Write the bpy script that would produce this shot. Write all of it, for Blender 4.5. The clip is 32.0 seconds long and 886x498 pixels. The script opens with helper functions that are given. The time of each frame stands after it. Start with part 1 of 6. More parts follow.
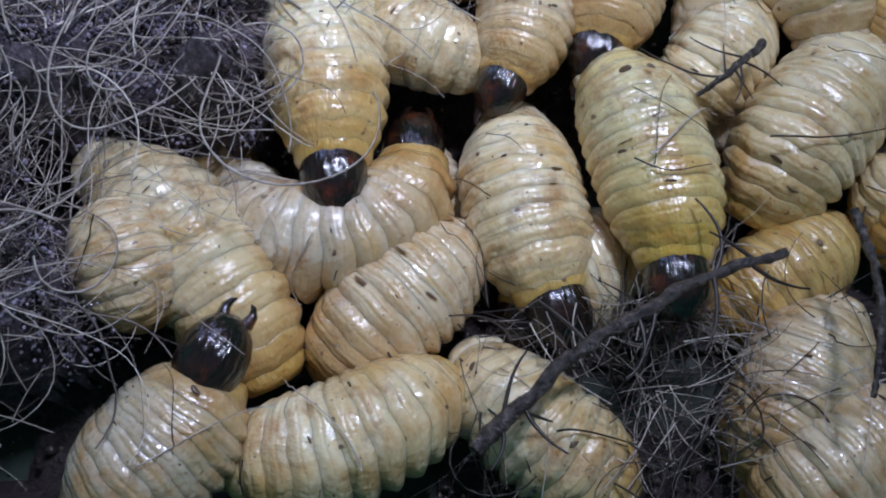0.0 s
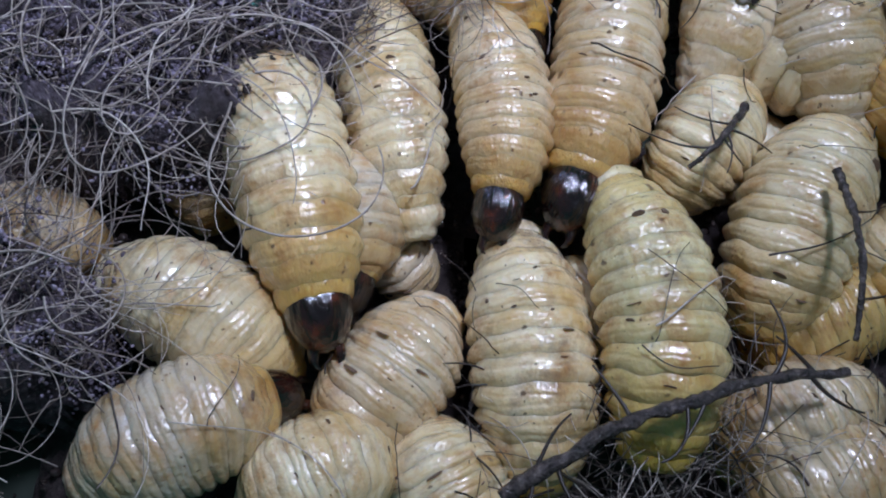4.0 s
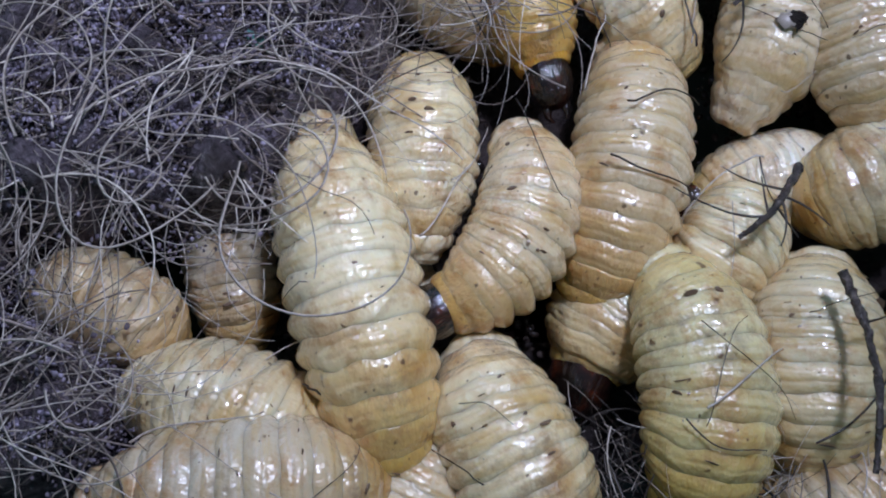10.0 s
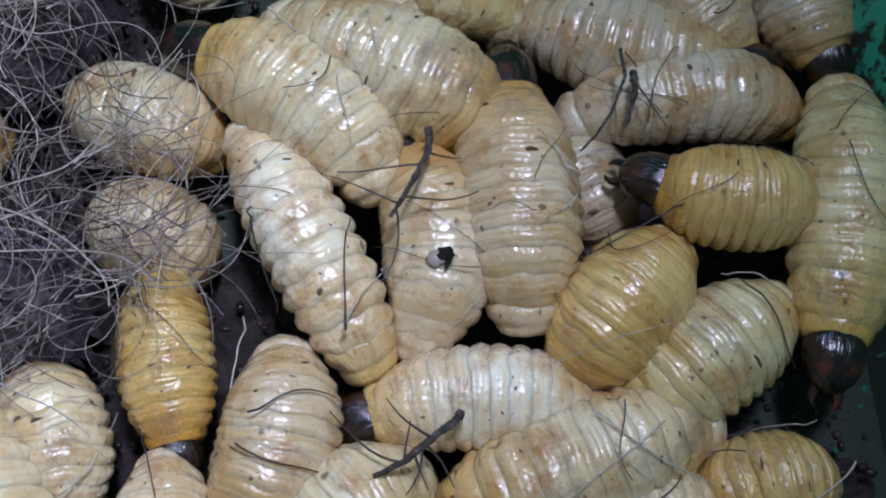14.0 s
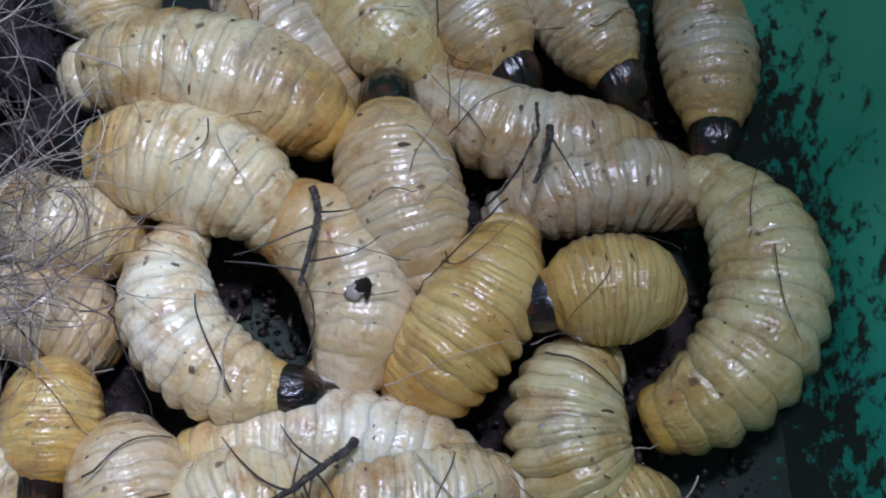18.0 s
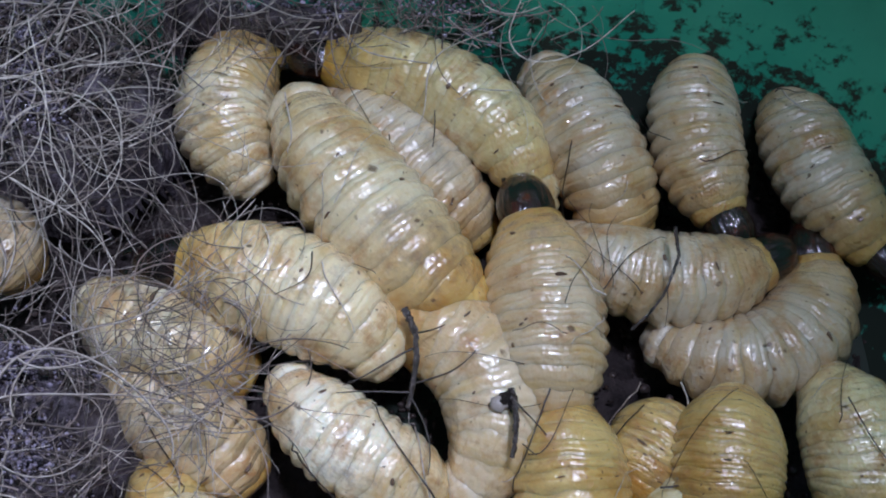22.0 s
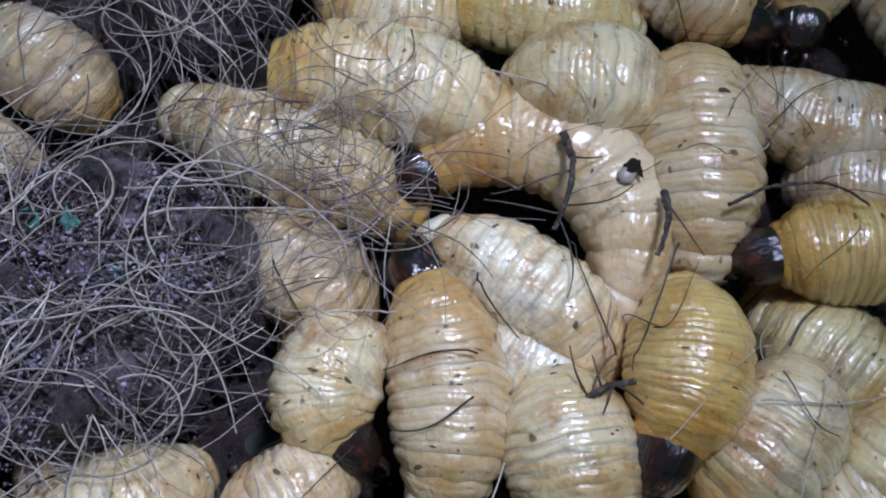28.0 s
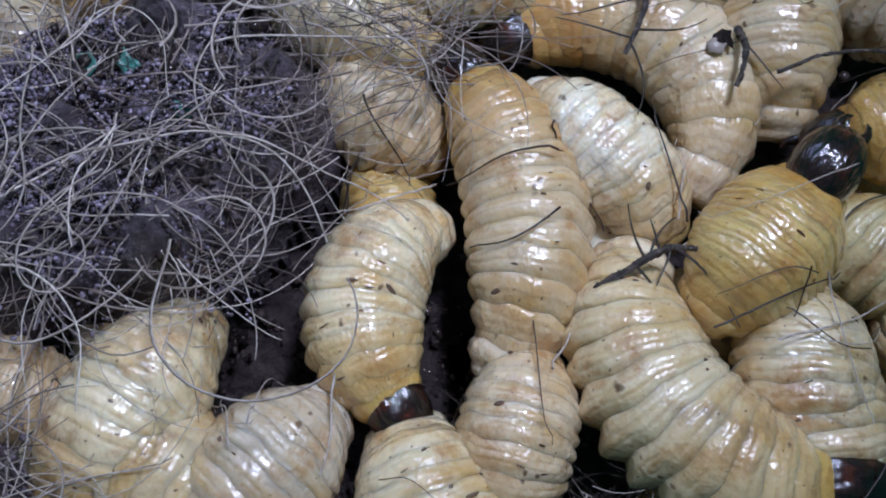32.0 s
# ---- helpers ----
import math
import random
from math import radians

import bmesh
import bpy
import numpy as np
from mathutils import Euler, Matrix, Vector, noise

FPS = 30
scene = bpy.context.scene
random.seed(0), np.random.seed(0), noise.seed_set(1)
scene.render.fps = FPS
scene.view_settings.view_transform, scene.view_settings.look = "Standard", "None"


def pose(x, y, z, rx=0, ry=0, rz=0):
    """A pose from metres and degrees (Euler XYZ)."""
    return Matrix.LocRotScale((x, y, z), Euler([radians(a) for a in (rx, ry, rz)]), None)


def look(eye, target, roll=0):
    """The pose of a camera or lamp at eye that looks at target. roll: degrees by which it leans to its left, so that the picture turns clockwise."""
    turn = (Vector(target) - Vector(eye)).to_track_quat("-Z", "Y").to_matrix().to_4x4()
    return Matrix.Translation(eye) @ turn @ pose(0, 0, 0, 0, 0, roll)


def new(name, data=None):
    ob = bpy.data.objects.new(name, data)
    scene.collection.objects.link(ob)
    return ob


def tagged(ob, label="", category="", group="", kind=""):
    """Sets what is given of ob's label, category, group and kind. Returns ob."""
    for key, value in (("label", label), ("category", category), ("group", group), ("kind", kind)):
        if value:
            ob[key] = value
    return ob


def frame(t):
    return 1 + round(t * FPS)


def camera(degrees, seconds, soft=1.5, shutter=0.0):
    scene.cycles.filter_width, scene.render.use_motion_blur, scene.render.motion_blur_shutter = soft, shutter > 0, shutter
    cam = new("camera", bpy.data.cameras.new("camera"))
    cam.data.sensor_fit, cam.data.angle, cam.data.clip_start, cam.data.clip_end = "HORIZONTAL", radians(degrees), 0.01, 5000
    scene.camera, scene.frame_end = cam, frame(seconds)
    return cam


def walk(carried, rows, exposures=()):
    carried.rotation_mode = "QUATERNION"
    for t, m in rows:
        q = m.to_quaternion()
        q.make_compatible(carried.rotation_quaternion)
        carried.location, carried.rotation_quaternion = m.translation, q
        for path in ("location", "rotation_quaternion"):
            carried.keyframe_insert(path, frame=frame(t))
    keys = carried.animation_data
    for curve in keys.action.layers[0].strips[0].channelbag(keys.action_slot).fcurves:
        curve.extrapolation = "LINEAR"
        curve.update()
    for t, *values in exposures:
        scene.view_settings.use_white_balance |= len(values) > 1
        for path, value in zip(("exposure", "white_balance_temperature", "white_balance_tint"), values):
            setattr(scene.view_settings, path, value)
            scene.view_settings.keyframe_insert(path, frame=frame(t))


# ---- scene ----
CM = 0.01
cam = camera(50, 32.0, soft=2.0)
PATH = [
    (0, pose(0.0157, -0.0412, 0.1134, 23.99, 0.50, -0.25)),
    (0.5, pose(0.0165, -0.0373, 0.1122, 24.03, 0.81, -0.52)),
    (1, pose(0.0202, -0.0411, 0.1134, 24.55, 1.27, -0.60)),
    (1.5, pose(0.0222, -0.0383, 0.1150, 24.28, 1.10, 0.08)),
    (2, pose(0.0208, -0.0363, 0.1166, 23.96, 0.85, 0.73)),
    (2.5, pose(0.0190, -0.0346, 0.1182, 23.27, 0.11, 1.67)),
    (3, pose(0.0192, -0.0341, 0.1199, 22.81, 0.12, 1.80)),
    (3.5, pose(0.0191, -0.0343, 0.1214, 22.72, 0.49, 2.37)),
    (5.5, pose(0.0095, -0.0313, 0.1099, 23.90, -0.95, 0.72)),
    (6, pose(0.0095, -0.0293, 0.1083, 23.35, -0.75, 0.78)),
    (6.5, pose(0.0096, -0.0287, 0.1091, 23.39, -0.28, 1.15)),
    (7, pose(0.0103, -0.0290, 0.1084, 23.13, -0.51, 1.22)),
    (7.5, pose(0.0100, -0.0277, 0.1083, 22.48, -0.61, 1.31)),
    (8, pose(0.0100, -0.0293, 0.1128, 21.51, -0.95, 1.00)),
    (8.5, pose(0.0091, -0.0279, 0.1111, 21.14, -0.97, 1.10)),
    (9, pose(0.0101, -0.0272, 0.1127, 20.61, -0.79, 1.44)),
    (10, pose(0.0107, -0.0175, 0.1164, 20.02, -0.33, 0.38)),
    (11, pose(0.0118, -0.0080, 0.1194, 20.03, -0.12, 0.73)),
    (12, pose(0.0251, 0.0003, 0.1286, 20.04, -0.67, -1.01)),
    (12.5, pose(0.0351, 0.0035, 0.1271, 20.47, -0.73, -1.49)),
    (13, pose(0.0439, 0.0066, 0.1294, 21.35, -0.31, -2.38)),
    (13.5, pose(0.0531, 0.0109, 0.1284, 21.24, 0.22, -2.44)),
    (14, pose(0.0600, 0.0128, 0.1285, 20.71, 0.81, -1.96)),
    (14.5, pose(0.0653, 0.0136, 0.1296, 20.74, 1.67, -1.29)),
    (15, pose(0.0677, 0.0154, 0.1269, 21.12, 2.64, -1.87)),
    (15.5, pose(0.0762, 0.0156, 0.1319, 21.49, 3.16, -2.27)),
    (17.5, pose(0.0758, 0.0162, 0.1265, 22.24, 1.03, 0.14)),
    (18, pose(0.0762, 0.0175, 0.1271, 22.17, 0.78, 0.62)),
    (18.5, pose(0.0749, 0.0158, 0.1295, 22.11, 0.70, 1.04)),
    (19, pose(0.0755, 0.0155, 0.1296, 22.37, 0.55, 1.47)),
    (19.5, pose(0.0738, 0.0270, 0.1361, 22.22, 0.15, 1.03)),
    (20, pose(0.0714, 0.0326, 0.1399, 21.25, 0.03, 0.60)),
    (20.5, pose(0.0652, 0.0343, 0.1420, 20.88, 0.18, 0.71)),
    (21, pose(0.0603, 0.0344, 0.1427, 21.18, 0.49, 1.41)),
    (21.5, pose(0.0566, 0.0319, 0.1423, 21.89, 0.49, 1.92)),
    (22, pose(0.0549, 0.0285, 0.1404, 22.89, 0.45, 2.26)),
    (22.5, pose(0.0535, 0.0272, 0.1379, 23.15, 0.49, 2.04)),
    (23, pose(0.0521, 0.0272, 0.1391, 22.60, 0.57, 1.95)),
    (23.5, pose(0.0481, 0.0261, 0.1381, 22.74, -0.30, 1.71)),
    (24, pose(0.0391, 0.0240, 0.1365, 23.30, -2.23, 0.27)),
    (24.5, pose(0.0370, 0.0257, 0.1364, 22.88, -2.83, 0.35)),
    (26.5, pose(0.0417, 0.0172, 0.1338, 21.43, -0.29, 1.09)),
    (27, pose(0.0368, 0.0147, 0.1265, 21.41, -0.39, 2.22)),
    (27.5, pose(0.0347, 0.0084, 0.1318, 21.31, -0.39, 1.02)),
    (28, pose(0.0286, 0.0105, 0.1256, 20.49, 0.04, -0.38)),
    (28.5, pose(0.0269, 0.0067, 0.1249, 21.08, 0.50, -0.43)),
    (29, pose(0.0249, 0.0018, 0.1248, 21.64, 0.55, -0.84)),
    (29.5, pose(0.0199, -0.0022, 0.1209, 22.31, 0.20, -2.26)),
    (30, pose(0.0183, -0.0042, 0.1188, 23.19, 0.15, -2.84)),
    (30.5, pose(0.0180, -0.0035, 0.1143, 23.54, 0.68, -3.69)),
    (31, pose(0.0169, -0.0072, 0.1135, 23.75, 0.24, -3.76)),
    (31.5, pose(0.0151, -0.0108, 0.1129, 23.80, -0.27, -3.53)),
    (32, pose(0.0136, -0.0142, 0.1103, 23.49, -0.35, -3.96))
]
walk(cam, PATH)

# ---- light: a narrow work lamp over the tub, a window and dim room light ----
world = bpy.data.worlds.new("room")
scene.world = world
world.use_nodes = True
world.node_tree.nodes["Background"].inputs[0].default_value = (0.62, 0.74, 1.0, 1)
world.node_tree.nodes["Background"].inputs[1].default_value = 0.15


def area_lamp(name, eye, target, size_x, size_y, watts, colour, spread=180):
    data = bpy.data.lights.new(name, "AREA")
    data.shape, data.size, data.size_y, data.energy, data.color = "RECTANGLE", size_x, size_y, watts, colour
    data.spread = radians(spread)
    ob = new(name, data)
    ob.matrix_world = look(eye, target)
    return ob


area_lamp("work_lamp", (0.095, 0.11, 0.34), (-0.004, 0.056, 0.0), 0.05, 0.036, 0.123, (0.76, 0.845, 1.17), 55)
area_lamp("window_light", (-0.16, 0.40, 0.44), (0.0, 0.05, 0.0), 0.16, 0.12, 0.46, (0.5, 0.612, 1.13))
scene.view_settings.exposure = 0.0


# ---- materials ----
def material(name, rough=0.5, metal=0.0):
    m = bpy.data.materials.new(name)
    m.use_nodes = True
    nt = m.node_tree
    p = nt.nodes["Principled BSDF"]
    p.inputs["Roughness"].default_value = rough
    p.inputs["Metallic"].default_value = metal
    return m, nt, p


def node(nt, kind, **values):
    n = nt.nodes.new(kind)
    for key, value in values.items():
        if key in n.inputs:
            n.inputs[key].default_value = value
    return n


def ramp(nt, source, stops):
    n = nt.nodes.new("ShaderNodeValToRGB")
    e = n.color_ramp.elements
    while len(e) < len(stops):
        e.new(0.5)
    for k, (at, c) in enumerate(stops):
        e[k].position, e[k].color = at, (*c, 1) if len(c) == 3 else c
    nt.links.new(source, n.inputs[0])
    return n.outputs[0]


def mix(nt, a, b, factor, blend="MIX"):
    n = nt.nodes.new("ShaderNodeMix")
    n.data_type, n.blend_type = "RGBA", blend
    for socket, value in ((n.inputs[0], factor), (n.inputs[6], a), (n.inputs[7], b)):
        if isinstance(value, bpy.types.NodeSocket):
            nt.links.new(value, socket)
        else:
            socket.default_value = value if isinstance(value, float) else (*value, 1)
    return n.outputs[2]


def bump(nt, p, height, strength, distance, after=None):
    b = node(nt, "ShaderNodeBump", Strength=strength, Distance=distance)
    nt.links.new(height, b.inputs["Height"])
    if after is not None:
        nt.links.new(after, b.inputs["Normal"])
    nt.links.new(b.outputs[0], p.inputs["Normal"])
    return b.outputs[0]


def coords(nt, scale, along_body=False):
    """Local coordinates, stretched. Along a body they run on from fold to fold, by the number kept in the object colour's alpha."""
    tc = nt.nodes.new("ShaderNodeTexCoord")
    mp = nt.nodes.new("ShaderNodeMapping")
    mp.inputs["Scale"].default_value = scale
    info = nt.nodes.new("ShaderNodeObjectInfo")
    put = nt.nodes.new("ShaderNodeCombineXYZ")
    if along_body:
        nt.links.new(info.outputs["Alpha"], put.inputs[1])
    else:
        mul = nt.nodes.new("ShaderNodeMath")
        mul.operation = "MULTIPLY"
        mul.inputs[1].default_value = 37.0
        nt.links.new(info.outputs["Random"], mul.inputs[0])
        nt.links.new(mul.outputs[0], put.inputs[0])
    add = nt.nodes.new("ShaderNodeVectorMath")
    nt.links.new(tc.outputs["Object"], add.inputs[0])
    nt.links.new(put.outputs[0], add.inputs[1])
    nt.links.new(add.outputs[0], mp.inputs["Vector"])
    return mp.outputs[0]


def skin_material():
    m, nt, p = material("grub_skin", 0.3)
    info = nt.nodes.new("ShaderNodeObjectInfo")
    blotch = node(nt, "ShaderNodeTexNoise", Scale=1.0, Detail=4.0, Roughness=0.6)
    nt.links.new(coords(nt, (0.9, 0.32, 0.9), True), blotch.inputs["Vector"])
    tone = ramp(nt, blotch.outputs["Fac"], [(0.3, (0.78, 0.60, 0.36)), (0.5, (1.0, 0.965, 0.90)), (0.7, (1.08, 1.07, 1.06))])
    c = mix(nt, info.outputs["Color"], tone, 1.0, "MULTIPLY")
    # yellow bands that run round the body
    band = node(nt, "ShaderNodeTexNoise", Scale=1.0, Detail=3.0, Roughness=0.6)
    nt.links.new(coords(nt, (0.8, 1.5, 0.8), True), band.inputs["Vector"])
    c = mix(nt, c, (0.62, 0.43, 0.17), ramp(nt, band.outputs["Fac"], [(0.52, (0, 0, 0)), (0.72, (0.62, 0.62, 0.62))]))
    # brownish and greyish stains
    stain = node(nt, "ShaderNodeTexNoise", Scale=1.0, Detail=7.0, Roughness=0.72)
    nt.links.new(coords(nt, (1.3, 0.40, 1.3), True), stain.inputs["Vector"])
    c = mix(nt, c, (0.46, 0.24, 0.085), ramp(nt, stain.outputs["Fac"], [(0.51, (0, 0, 0)), (0.69, (0.85, 0.85, 0.85))]))
    soil = node(nt, "ShaderNodeTexNoise", Scale=1.0, Detail=8.0, Roughness=0.75)
    nt.links.new(coords(nt, (0.75, 0.24, 0.75), True), soil.inputs["Vector"])
    c = mix(nt, c, (0.20, 0.145, 0.12), ramp(nt, soil.outputs["Fac"], [(0.55, (0, 0, 0)), (0.74, (0.75, 0.75, 0.75))]))
    # dark specks of three sizes, bent out of round
    warp = node(nt, "ShaderNodeTexNoise", Scale=6.0, Detail=2.0)
    nt.links.new(coords(nt, (1, 0.3, 1), True), warp.inputs["Vector"])
    for scale, edge, few in ((1.3, 0.07, 0.62), (2.4, 0.075, 0.5), (5.0, 0.075, 0.45)):
        v = node(nt, "ShaderNodeTexVoronoi", Scale=scale, Randomness=1.0)
        bent = nt.nodes.new("ShaderNodeVectorMath")
        bent.operation = "MULTIPLY_ADD"
        bent.inputs[1].default_value = (0.16, 0.16, 0.16)
        nt.links.new(warp.outputs["Color"], bent.inputs[0])
        nt.links.new(coords(nt, (1, 0.3, 1), True), bent.inputs[2])
        nt.links.new(bent.outputs[0], v.inputs["Vector"])
        s = ramp(nt, v.outputs["Distance"], [(edge, (1, 1, 1)), (edge * 1.7, (0, 0, 0))])
        pick = ramp(nt, v.outputs["Color"], [(few, (0, 0, 0)), (few + 0.04, (0.8, 0.8, 0.8))])
        c = mix(nt, c, (0.12, 0.06, 0.032), mix(nt, s, pick, 1.0, "MULTIPLY"))
    nt.links.new(c, p.inputs["Base Color"])
    # wet skin: shallow dimples, fine creases across each roll
    wr = node(nt, "ShaderNodeTexNoise", Scale=1.0, Detail=1.5, Roughness=0.5)
    nt.links.new(coords(nt, (3.6, 1.3, 3.6), True), wr.inputs["Vector"])
    n1 = bump(nt, p, wr.outputs["Fac"], 0.45, 0.0005)
    gr = node(nt, "ShaderNodeTexNoise", Scale=1.0, Detail=1.5)
    nt.links.new(coords(nt, (10.0, 2.6, 10.0), True), gr.inputs["Vector"])
    n2 = bump(nt, p, gr.outputs["Fac"], 0.6, 0.00036, n1)
    film = node(nt, "ShaderNodeTexNoise", Scale=1.0, Detail=2.0)
    nt.links.new(coords(nt, (10.0, 3.0, 10.0), True), film.inputs["Vector"])
    wet = node(nt, "ShaderNodeBump", Strength=0.8, Distance=0.00022)
    nt.links.new(film.outputs["Fac"], wet.inputs["Height"])
    nt.links.new(n2, wet.inputs["Normal"])
    nt.links.new(wet.outputs[0], p.inputs["Coat Normal"])
    p.inputs["Subsurface Weight"].default_value = 1.0
    p.inputs["Subsurface Radius"].default_value = (1.0, 0.88, 0.74)
    p.inputs["Subsurface Scale"].default_value = 0.0014
    p.inputs["Specular IOR Level"].default_value = 0.6
    p.inputs["Coat Weight"].default_value = 1.0
    p.inputs["Coat Roughness"].default_value = 0.05
    return m


def head_material():
    m, nt, p = material("head_shell", 0.16)
    n = node(nt, "ShaderNodeTexNoise", Scale=1.0, Detail=4.0)
    nt.links.new(coords(nt, (1.4, 1.4, 1.4)), n.inputs["Vector"])
    c = ramp(nt, n.outputs["Fac"], [(0.38, (0.005, 0.003, 0.003)), (0.56, (0.018, 0.006, 0.004)), (0.72, (0.09, 0.02, 0.008))])
    nt.links.new(c, p.inputs["Base Color"])
    g = node(nt, "ShaderNodeTexNoise", Scale=1.0, Detail=4.0)
    nt.links.new(coords(nt, (5, 1.6, 5)), g.inputs["Vector"])
    rough = bump(nt, p, g.outputs["Fac"], 0.5, 0.001)
    nt.links.new(rough, p.inputs["Coat Normal"])
    p.inputs["Coat Weight"].default_value = 0.8
    p.inputs["Coat Roughness"].default_value = 0.06
    return m


def fibre_material(name, dark, light, rough):
    m, nt, p = material(name, rough)
    geo = nt.nodes.new("ShaderNodeNewGeometry")
    c = ramp(nt, geo.outputs["Random Per Island"], [(0.0, dark), (0.6, tuple((a + b) / 2 for a, b in zip(dark, light))), (1.0, light)])
    n = node(nt, "ShaderNodeTexNoise", Scale=900.0, Detail=3.0)
    tc = nt.nodes.new("ShaderNodeTexCoord")
    nt.links.new(tc.outputs["Object"], n.inputs["Vector"])
    nt.links.new(mix(nt, c, ramp(nt, n.outputs["Fac"], [(0.3, (0.55, 0.5, 0.45)), (0.65, (1, 1, 1))]), 1.0, "MULTIPLY"), p.inputs["Base Color"])
    return m


def wet_pith_material():
    m, nt, p = material("wet_pith", 0.25)
    tc = nt.nodes.new("ShaderNodeTexCoord")
    a = node(nt, "ShaderNodeTexNoise", Scale=140.0, Detail=8.0, Roughness=0.7)
    nt.links.new(tc.outputs["Object"], a.inputs["Vector"])
    c = ramp(nt, a.outputs["Fac"], [(0.32, (0.03, 0.023, 0.027)), (0.52, (0.12, 0.098, 0.115)), (0.72, (0.36, 0.30, 0.36))])
    nt.links.new(c, p.inputs["Base Color"])
    b = node(nt, "ShaderNodeTexNoise", Scale=520.0, Detail=6.0, Roughness=0.7)
    nt.links.new(tc.outputs["Object"], b.inputs["Vector"])
    n1 = bump(nt, p, a.outputs["Fac"], 0.9, 0.004)
    bump(nt, p, b.outputs["Fac"], 0.9, 0.0016, n1)
    return m


def tub_material():
    m, nt, p = material("green_plastic", 0.38)
    tc = nt.nodes.new("ShaderNodeTexCoord")
    big = node(nt, "ShaderNodeTexNoise", Scale=45.0, Detail=5.0, Roughness=0.6)
    nt.links.new(tc.outputs["Object"], big.inputs["Vector"])
    c = ramp(nt, big.outputs["Fac"], [(0.35, (0.028, 0.40, 0.265)), (0.65, (0.045, 0.50, 0.34))])
    # smears and specks of mud, thickest near the floor
    mud = node(nt, "ShaderNodeTexNoise", Scale=210.0, Detail=9.0, Roughness=0.74)
    nt.links.new(tc.outputs["Object"], mud.inputs["Vector"])
    sep = nt.nodes.new("ShaderNodeSeparateXYZ")
    nt.links.new(tc.outputs["Object"], sep.inputs[0])
    low = nt.nodes.new("ShaderNodeMapRange")
    low.inputs["From Min"].default_value, low.inputs["From Max"].default_value = 0.016, -0.0225
    low.inputs["To Min"].default_value, low.inputs["To Max"].default_value = -0.085, 0.34
    nt.links.new(sep.outputs["Z"], low.inputs["Value"])
    fine = node(nt, "ShaderNodeTexNoise", Scale=330.0, Detail=5.0, Roughness=0.6)
    nt.links.new(tc.outputs["Object"], fine.inputs["Vector"])
    both = nt.nodes.new("ShaderNodeMath")
    both.operation = "MULTIPLY_ADD"
    both.inputs[1].default_value, both.inputs[2].default_value = 0.8, -0.39
    nt.links.new(fine.outputs["Fac"], both.inputs[0])
    join = nt.nodes.new("ShaderNodeMath")
    nt.links.new(both.outputs[0], join.inputs[0])
    nt.links.new(mud.outputs["Fac"], join.inputs[1])
    add = nt.nodes.new("ShaderNodeMath")
    nt.links.new(join.outputs[0], add.inputs[0])
    nt.links.new(low.outputs[0], add.inputs[1])
    mf = ramp(nt, add.outputs[0], [(0.60, (0, 0, 0)), (0.69, (0.95, 0.95, 0.95))])
    c = mix(nt, c, (0.026, 0.018, 0.014), mf)
    nt.links.new(c, p.inputs["Base Color"])
    rough = ramp(nt, mf, [(0.0, (0.36, 0.36, 0.36)), (1.0, (0.75, 0.75, 0.75))])
    nt.links.new(rough, p.inputs["Roughness"])
    bump(nt, p, mf, 0.5, 0.0006)
    return m


def wet_root_material():
    m, nt, p = material("wet_root", 0.24)
    tc = nt.nodes.new("ShaderNodeTexCoord")
    a = node(nt, "ShaderNodeTexNoise", Scale=700.0, Detail=5.0, Roughness=0.65)
    nt.links.new(tc.outputs["Object"], a.inputs["Vector"])
    nt.links.new(ramp(nt, a.outputs["Fac"], [(0.35, (0.02, 0.016, 0.016)), (0.55, (0.07, 0.056, 0.052)), (0.72, (0.19, 0.155, 0.14))]), p.inputs["Base Color"])
    bump(nt, p, a.outputs["Fac"], 0.9, 0.0012)
    return m


SKIN, HEAD = skin_material(), head_material()
PALE = fibre_material("pale_coir", (0.28, 0.235, 0.21), (0.86, 0.78, 0.70), 0.4)
BROWN = fibre_material("brown_coir", (0.05, 0.038, 0.034), (0.42, 0.34, 0.31), 0.35)
TWIG = fibre_material("dark_root", (0.02, 0.014, 0.012), (0.06, 0.045, 0.038), 0.42)
CRUMB = fibre_material("dark_crumb", (0.10, 0.06, 0.04), (0.27, 0.18, 0.125), 0.35)
COARSE = fibre_material("coarse_coir", (0.26, 0.22, 0.2), (0.62, 0.55, 0.49), 0.38)
ROOT = wet_root_material()
PITH, TUB = wet_pith_material(), tub_material()


# ---- mesh helpers ----
def mesh_of(name, verts, faces, mat, smooth=True):
    me = bpy.data.meshes.new(name)
    me.from_pydata([tuple(v) for v in verts], [], [tuple(int(i) for i in f) for f in faces])
    me.materials.append(mat)
    me.polygons.foreach_set("use_smooth", [smooth] * len(me.polygons))
    me.update()
    return me


def lathe(profile, around, wobble=None):
    """Rings of vertices round the y axis from (y, radius) pairs, closed at both ends."""
    verts, faces = [], []
    for j, (y, r) in enumerate(profile):
        for k in range(around):
            a = 2 * math.pi * k / around
            v = Vector((r * math.cos(a), y, r * math.sin(a)))
            verts.append(wobble(v, a) if wobble else v)
    n = len(profile)
    for j in range(n - 1):
        for k in range(around):
            k2 = (k + 1) % around
            faces.append((j * around + k, (j + 1) * around + k, (j + 1) * around + k2, j * around + k2))
    faces.append(tuple(range(around)))
    faces.append(tuple(reversed(range((n - 1) * around, n * around))))
    return verts, faces


